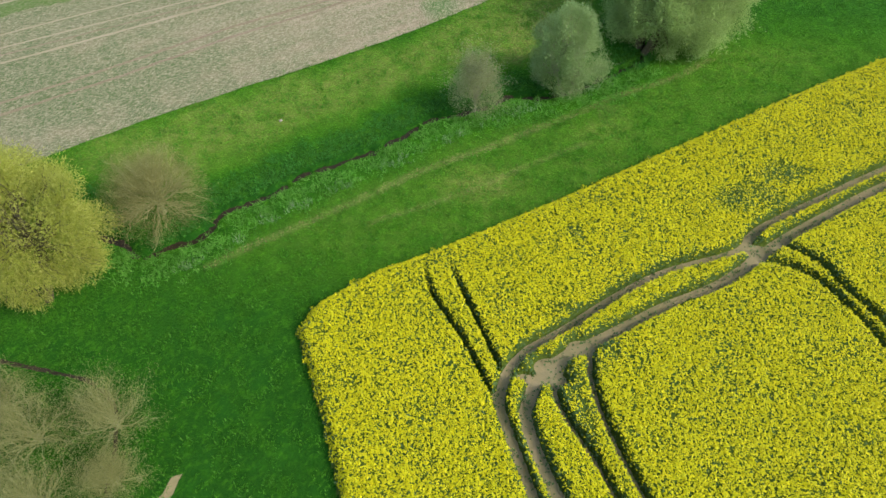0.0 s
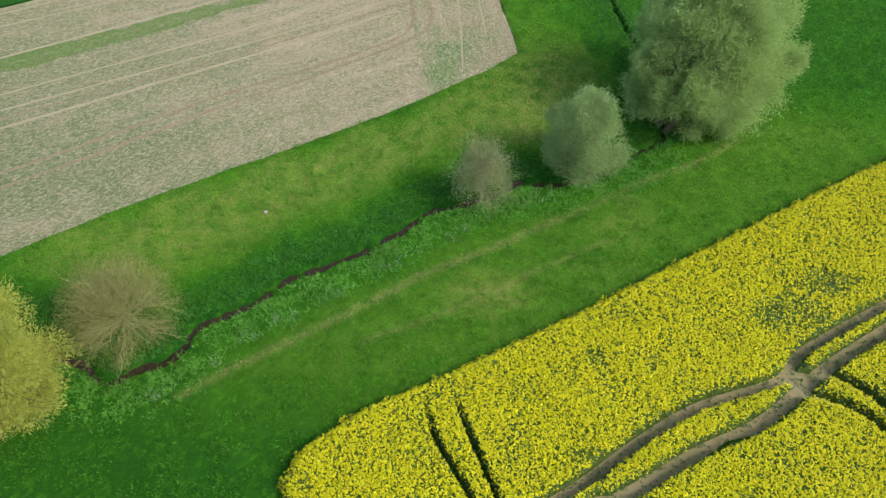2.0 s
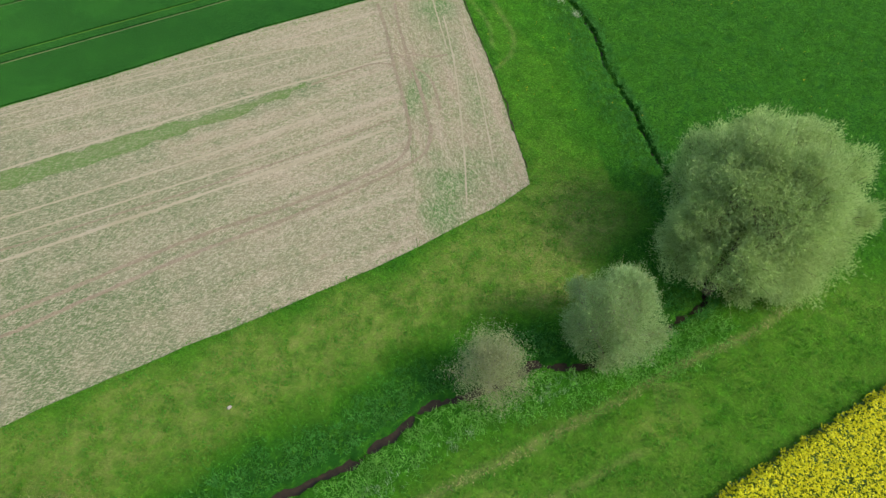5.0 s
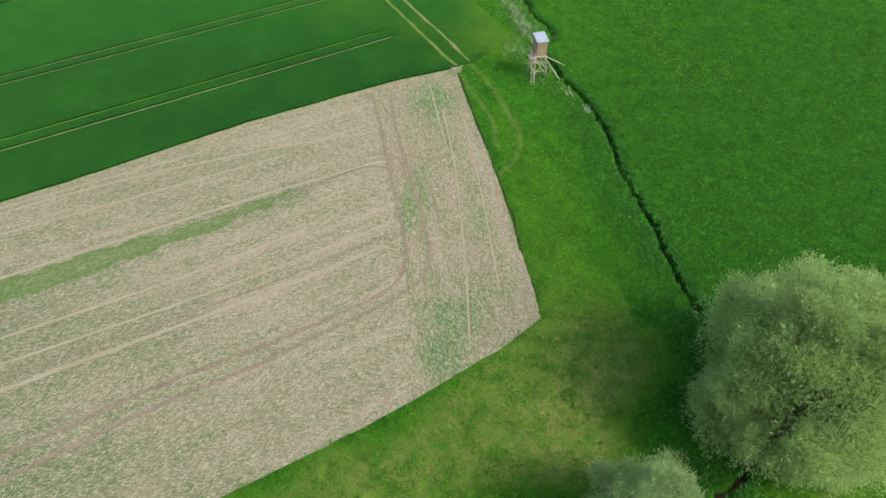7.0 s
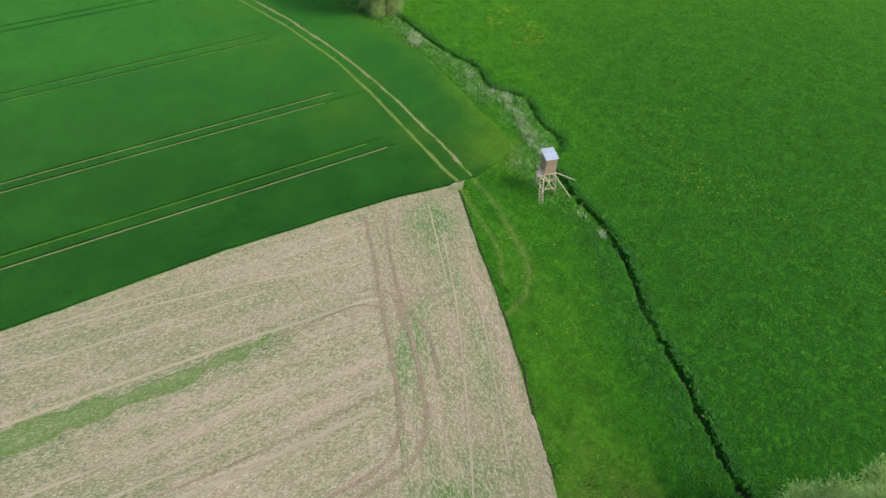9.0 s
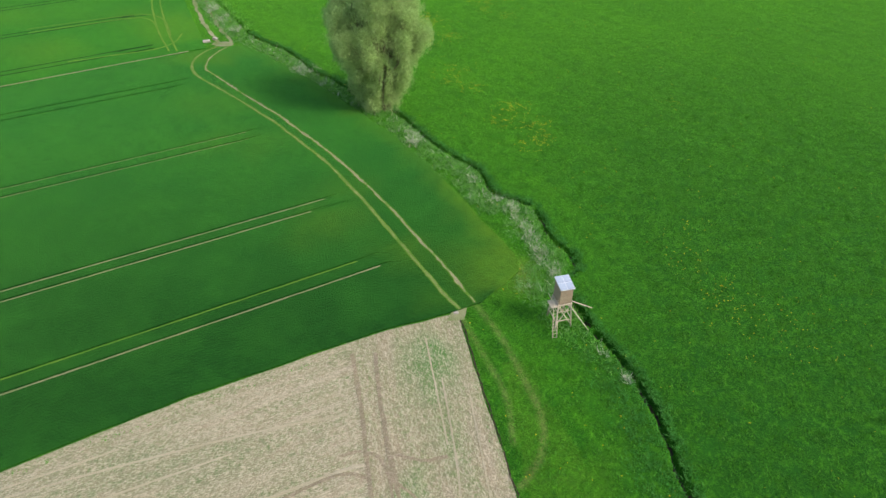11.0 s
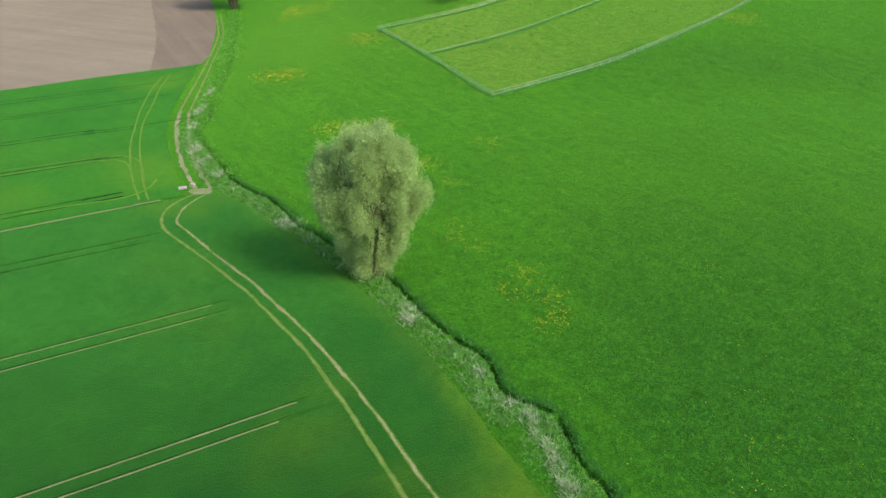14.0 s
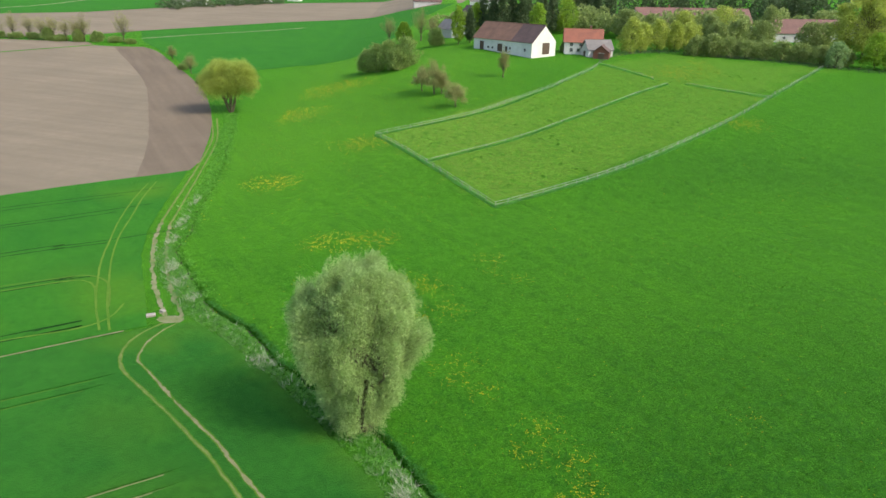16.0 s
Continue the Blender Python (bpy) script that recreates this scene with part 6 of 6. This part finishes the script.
# trees and shrubs of the slope and the village
VILLAGE = {
    "orchard": [(-5.3, 338.6, 7.2, 3.4), (-1.0, 332.0, 9.8, 5.0), (6.0, 313.9, 6.6, 4.0), (1.6, 331.0, 6.4, 3.6)],
    "bare": [(24.1, 346.4, 8.6, 1.9), (-27.6, 500.5, 12.5, 6.2), (-8.6, 470.9, 15.2, 5.5), (-2.3, 458.6, 11.3, 4.6), (-196.8, 537.8, 16.0, 7.4), (-243, 543, 13.0, 6.0), (-221, 537, 15.0, 5.6), (-262, 550, 13.5, 6.6), (-233, 538, 12.0, 5.0), (-250, 543, 12, 5.5), (-272, 549, 14, 6.5), (-283, 550, 12, 6.0), (-226, 538, 12, 5), (-118, 428, 8, 3.6), (-142, 470, 6, 3)],
    "bush": [(-31.0, 404, 9.6, 5.8), (-26, 399, 11.5, 5.6), (-20.5, 395, 12.2, 6.4), (-13.0, 393, 12.0, 6.2), (-17, 389, 8.4, 4.8), (-0.2, 438, 8.2, 4.0), (-213, 537, 6.0, 4.6), (-224, 536, 7.2, 4.0), (-246, 541, 7.5, 4.6), (-258, 546, 3.6, 4.2), (-270, 548, 3.2, 5.0), (-282, 549, 4.2, 4.6), (-237, 538, 3.4, 5.0), (-201, 535, 3.6, 4.6), (-190, 531, 2.6, 3.6), (-106, 405, 3.0, 2.0), (-126, 440, 2.6, 2.4), (56.5, 403, 5.0, 2.2)],
    "fresh": [(-18.0, 475.1, 11.2, 4.6), (68.4, 472.1, 17.5, 7.6), (10.0, 430, 17.2, 3.6), (20.5, 468, 15, 4.0), (174.6, 371.1, 13.4, 6.3), (50.0, 447, 17, 5.0), (181, 368, 9, 5)],
    "conifer": [(15.5, 431, 15.4, 3.4), (29, 462, 21.2, 4.4), (33.5, 459, 23.2, 4.4), (38.5, 462, 25.2, 4.6), (43.0, 460, 23.8, 4.4), (47, 465, 22, 4.4), (55.0, 465, 21.0, 4.6), (60.8, 470, 22.4, 4.6), (79.9, 510, 21.3, 5.4), (86.4, 512, 23.5, 5.6), (93, 508, 20.7, 5.2), (101, 512, 22, 5.4), (24, 468, 20, 4.4)],
    "olive": [(84.5, 401, 14.6, 5.8), (90.5, 405, 12.6, 5.0), (98.6, 408.5, 13.6, 5.4), (106.6, 409, 12.6, 4.6), (113, 412, 11, 5.0), (142.3, 447, 16.8, 8.2), (126.0, 455.8, 13.7, 6.3), (119, 424, 11, 5.5)],
    "dark": [(160.4, 436, 18.0, 6.2), (133.8, 440, 13.4, 5.1), (104, 440, 13.1, 5.9), (96, 455, 14, 6.5), (150, 420, 12.5, 6.5), (138, 418, 13, 6.5), (170, 414, 13, 6.5), (182, 424, 12, 6), (127, 414, 12, 6), (205, 425, 15, 9), (196, 405, 13, 7), (214, 400, 16, 8)],
    "hedge": [(112.5, 398, 8.0, 5.0), (119, 396, 9.3, 5.2), (125.5, 395, 8.0, 5.2), (132, 392.5, 7.4, 5.3), (138.5, 390.5, 7.0, 5.3), (145, 387.5, 7.6, 5.1), (151.5, 384, 7.4, 5.0), (158, 380, 7.2, 5.0), (165, 376.5, 7.0, 4.8), (190, 361, 8.0, 5.4), (198, 357, 8, 5.2), (207, 353, 8, 5.2)],
    "grey": [(159.9, 372.8, 9.8, 4.9)],
    "big": [(184.5, 396.4, 26.0, 13.6)],
}
LOOKS = {"orchard": (LEAF_BROWN, 5200, "gnarled old fruit tree in the meadow", "tree", 0.36, 0.09, "orchard trees"),
         "bare": (LEAF_BROWN, 1600, "bare spring tree with brown twigs", "tree", 0.45, 0.08, "bare trees"),
         "bush": (LEAF_SHRUB, 7000, "dense green shrub in the meadow", "shrub", 0.42, 0.17, "shrubs"),
         "fresh": (LEAF_FRESH, 6500, "tree in bright fresh green leaf", "tree", 0.5, 0.2, "fresh green trees"),
         "conifer": (LEAF_DARK, 6000, "tall dark conifer behind the farm", "tree", 0.7, 0.2, "conifers"),
         "olive": (LEAF_OLIVE, 7000, "olive-green tree at the village edge", "tree", 0.5, 0.2, "olive-green trees"),
         "dark": (LEAF_HEDGE, 7000, "full green tree among the houses", "tree", 0.55, 0.22, "village trees"),
         "hedge": (LEAF_HEDGE, 6000, "tall olive-green hedge section", "hedge", 0.45, 0.18, "hedge sections"),
         "grey": (LEAF_GREY, 6000, "grey-green shrub beside the fence", "shrub", 0.45, 0.17, "shrubs"),
         "big": (LEAF_OLIVE, 26000, "large yellowish oak with open crown", "tree", 0.6, 0.2, "village trees")}
KIND_NAME = {"orchard": "fruit_tree", "bare": "bare_tree", "bush": "shrub", "fresh": "green_tree", "conifer": "conifer", "olive": "olive_tree", "dark": "green_tree", "hedge": "hedge", "grey": "shrub", "big": "oak_tree"}
for kind, places in VILLAGE.items():
    leaf, count, label, category, ln, wd, group = LOOKS[kind]
    for k, (x, y, h, r) in enumerate(places):
        low = kind in ("bush", "hedge", "grey")
        if kind in ("bare", "orchard"):
            branchy(KIND_NAME[kind], (x, y), h, r, label, category, limbs=16, trunk_r=0.10 + 0.014 * h, hub=h * (0.22 if kind == "bare" else 0.3), leaf=LEAF_HAZE if kind == "bare" else LEAF_BROWN, leaves=3200 if kind == "bare" else 7000, size=(0.42, 0.06), seed=100 + k + 17 * len(kind), group=group, low=18 if kind == "bare" else -8, haze=0.4, forks=5, sprays=6)
            continue
        leafy_tree(KIND_NAME[kind], (x, y), (0, 0, h * (0.02 if low else 0.12), h, r, r), leaf, int(count * (0.6 if kind != "big" else 1.0)), label, category, trunk_r=0.10 + 0.011 * h, stems=3 if low else 1, clumps=26 if kind != "big" else 54, clump=0.34 if kind != "big" else 0.22,
                   size=(ln * 1.25, wd * 1.15), seed=100 + k + 17 * len(kind), group=group, fine_limbs=kind == "big", limb_r=0.45 if kind == "big" else 0.3, fill=0.05 if kind == "big" else 0.15, rough=0.2,
                   profile=((0, 0.8), (0.3, 0.85), (0.7, 0.55), (1, 0.15)) if kind == "conifer" else ((0, 0.8), (0.4, 1.0), (0.75, 0.8), (1, 0.35)))


def far_woods(name, line, deep, tall, count, leaf, label, seed):
    """A far wood: many leaf clumps, with no tree that could be told apart."""
    rng = np.random.default_rng(seed)
    path = spline(line, 3.0)
    heads = 70
    pick = rng.integers(0, len(path), heads)
    hx, hy = path[pick, 0] + rng.normal(0, deep, heads), path[pick, 1] + rng.normal(0, deep, heads)
    hr, hh = rng.uniform(3.5, 6.5, heads), tall * rng.uniform(0.7, 1.2, heads)
    w = rng.integers(0, heads, count)
    d = rng.normal(0, 1, (count, 3))
    d /= np.linalg.norm(d, axis=1)[:, None]
    c = np.stack([hx[w] + d[:, 0] * hr[w], hy[w] + d[:, 1] * hr[w], height(hx[w], hy[w]) + hh[w] * (0.55 + 0.45 * d[:, 2])], -1)
    u, v = rng.normal(0, 0.42, (count, 3)), rng.normal(0, 0.42, (count, 3))
    tagged(new(name, quads_mesh(name, np.stack([c - u * 1.4, c - v * 1.4, c + u + v], 1), leaf)), label, "woods", kind="stuff")


far_woods("far_woods", [(70, 545), (110, 552), (160, 560), (230, 560), (320, 540)], 8, 19, 26000, LEAF_DARK, "dark mixed woodland behind the village", 31)
far_woods("village_greenery", [(5, 480), (30, 490), (60, 500), (110, 455), (150, 470), (200, 480), (250, 450)], 7, 12, 22000, LEAF_HEDGE, "mixed garden greenery between the houses", 32)
far_woods("far_trees", [(-267.1, 787.0), (-241.1, 813.0), (-199.4, 844.1), (-175, 880)], 9, 7, 5000, LEAF_DARK, "distant line of trees and gardens", 33)

# long grass left standing along the fences
for seed, line in enumerate(([(-17.8, 292.5), (-2.5, 265), (13.0, 237.2)], [(13.0, 237.2), (46.7, 261.0), (75.8, 287.0), (113.7, 326.4), (153.9, 370.6)], [(-17.8, 292.5), (13.6, 305.7), (33.9, 326.7), (60.4, 362.2)],
                             [(-2.5, 266.3), (20.0, 280.2), (38.6, 297.6), (69.0, 328.6), (82.1, 340.0)], [(64.8, 372.3), (79.2, 347.5)], [(89.4, 340.4), (113.1, 325.4)])):
    rng = np.random.default_rng(60 + seed)
    path = spline(line, 0.5)
    pick = rng.integers(0, len(path), len(path) * 20)
    tufts("fence_grass", path[pick, 0] + rng.normal(0, 0.3, len(pick)), path[pick, 1] + rng.normal(0, 0.3, len(pick)), 0.4, 0.05, BLADE_FENCE, "strip of long blue-green grass under a fence", "grass", 2, 70 + seed, 0.5)

rng = np.random.default_rng(91)
tx, ty = rng.uniform(-10, 140, 700), rng.uniform(240, 390, 700)
keep = inside(PADDOCK, tx, ty) & (fuzz(tx, ty, 14.0, 3.0) > -0.05)
tx, ty = np.repeat(tx[keep], 22), np.repeat(ty[keep], 22)
tufts("tussocks", tx + rng.normal(0, 0.34, len(tx)), ty + rng.normal(0, 0.34, len(ty)), 0.2, 0.05, BLADE, "dark tussocks scattered over the grazed paddock", "grass", 2, 92, 0.8)

# ---- small things ----
CONCRETE = rough_material("pale_concrete", (0.30, 0.27, 0.23), (0.40, 0.36, 0.31), 4.0)


def stone_slab(x, y, turn, size, label):
    bm = box(bmesh.new(), size, Matrix(), 0.06)
    for v in bm.verts:
        v.co += noise.noise_vector(v.co * 1.3 + Vector((x, y, 0))) * 0.10
    ob = part("stone_block", bm, CONCRETE)
    ob.matrix_world = pose(x, y, float(height(x, y)) + size[2] * 0.42, 0, 2, turn)
    return tagged(ob, label, "stone", "stones by the track")


stone_slab(-41.4, 184.8, 25, (1.3, 0.8, 0.35), "large pale stone block beside the track")
stone_slab(-40.2, 186.2, -30, (0.8, 0.6, 0.35), "small pale stone beside the track")
stone_slab(-15.5, 54.2, 40, (0.34, 0.24, 0.2), "small white stone lying in the meadow")
stone_slab(2.0, 114.2, 10, (0.5, 0.35, 0.2), "pale stone at the field corner")
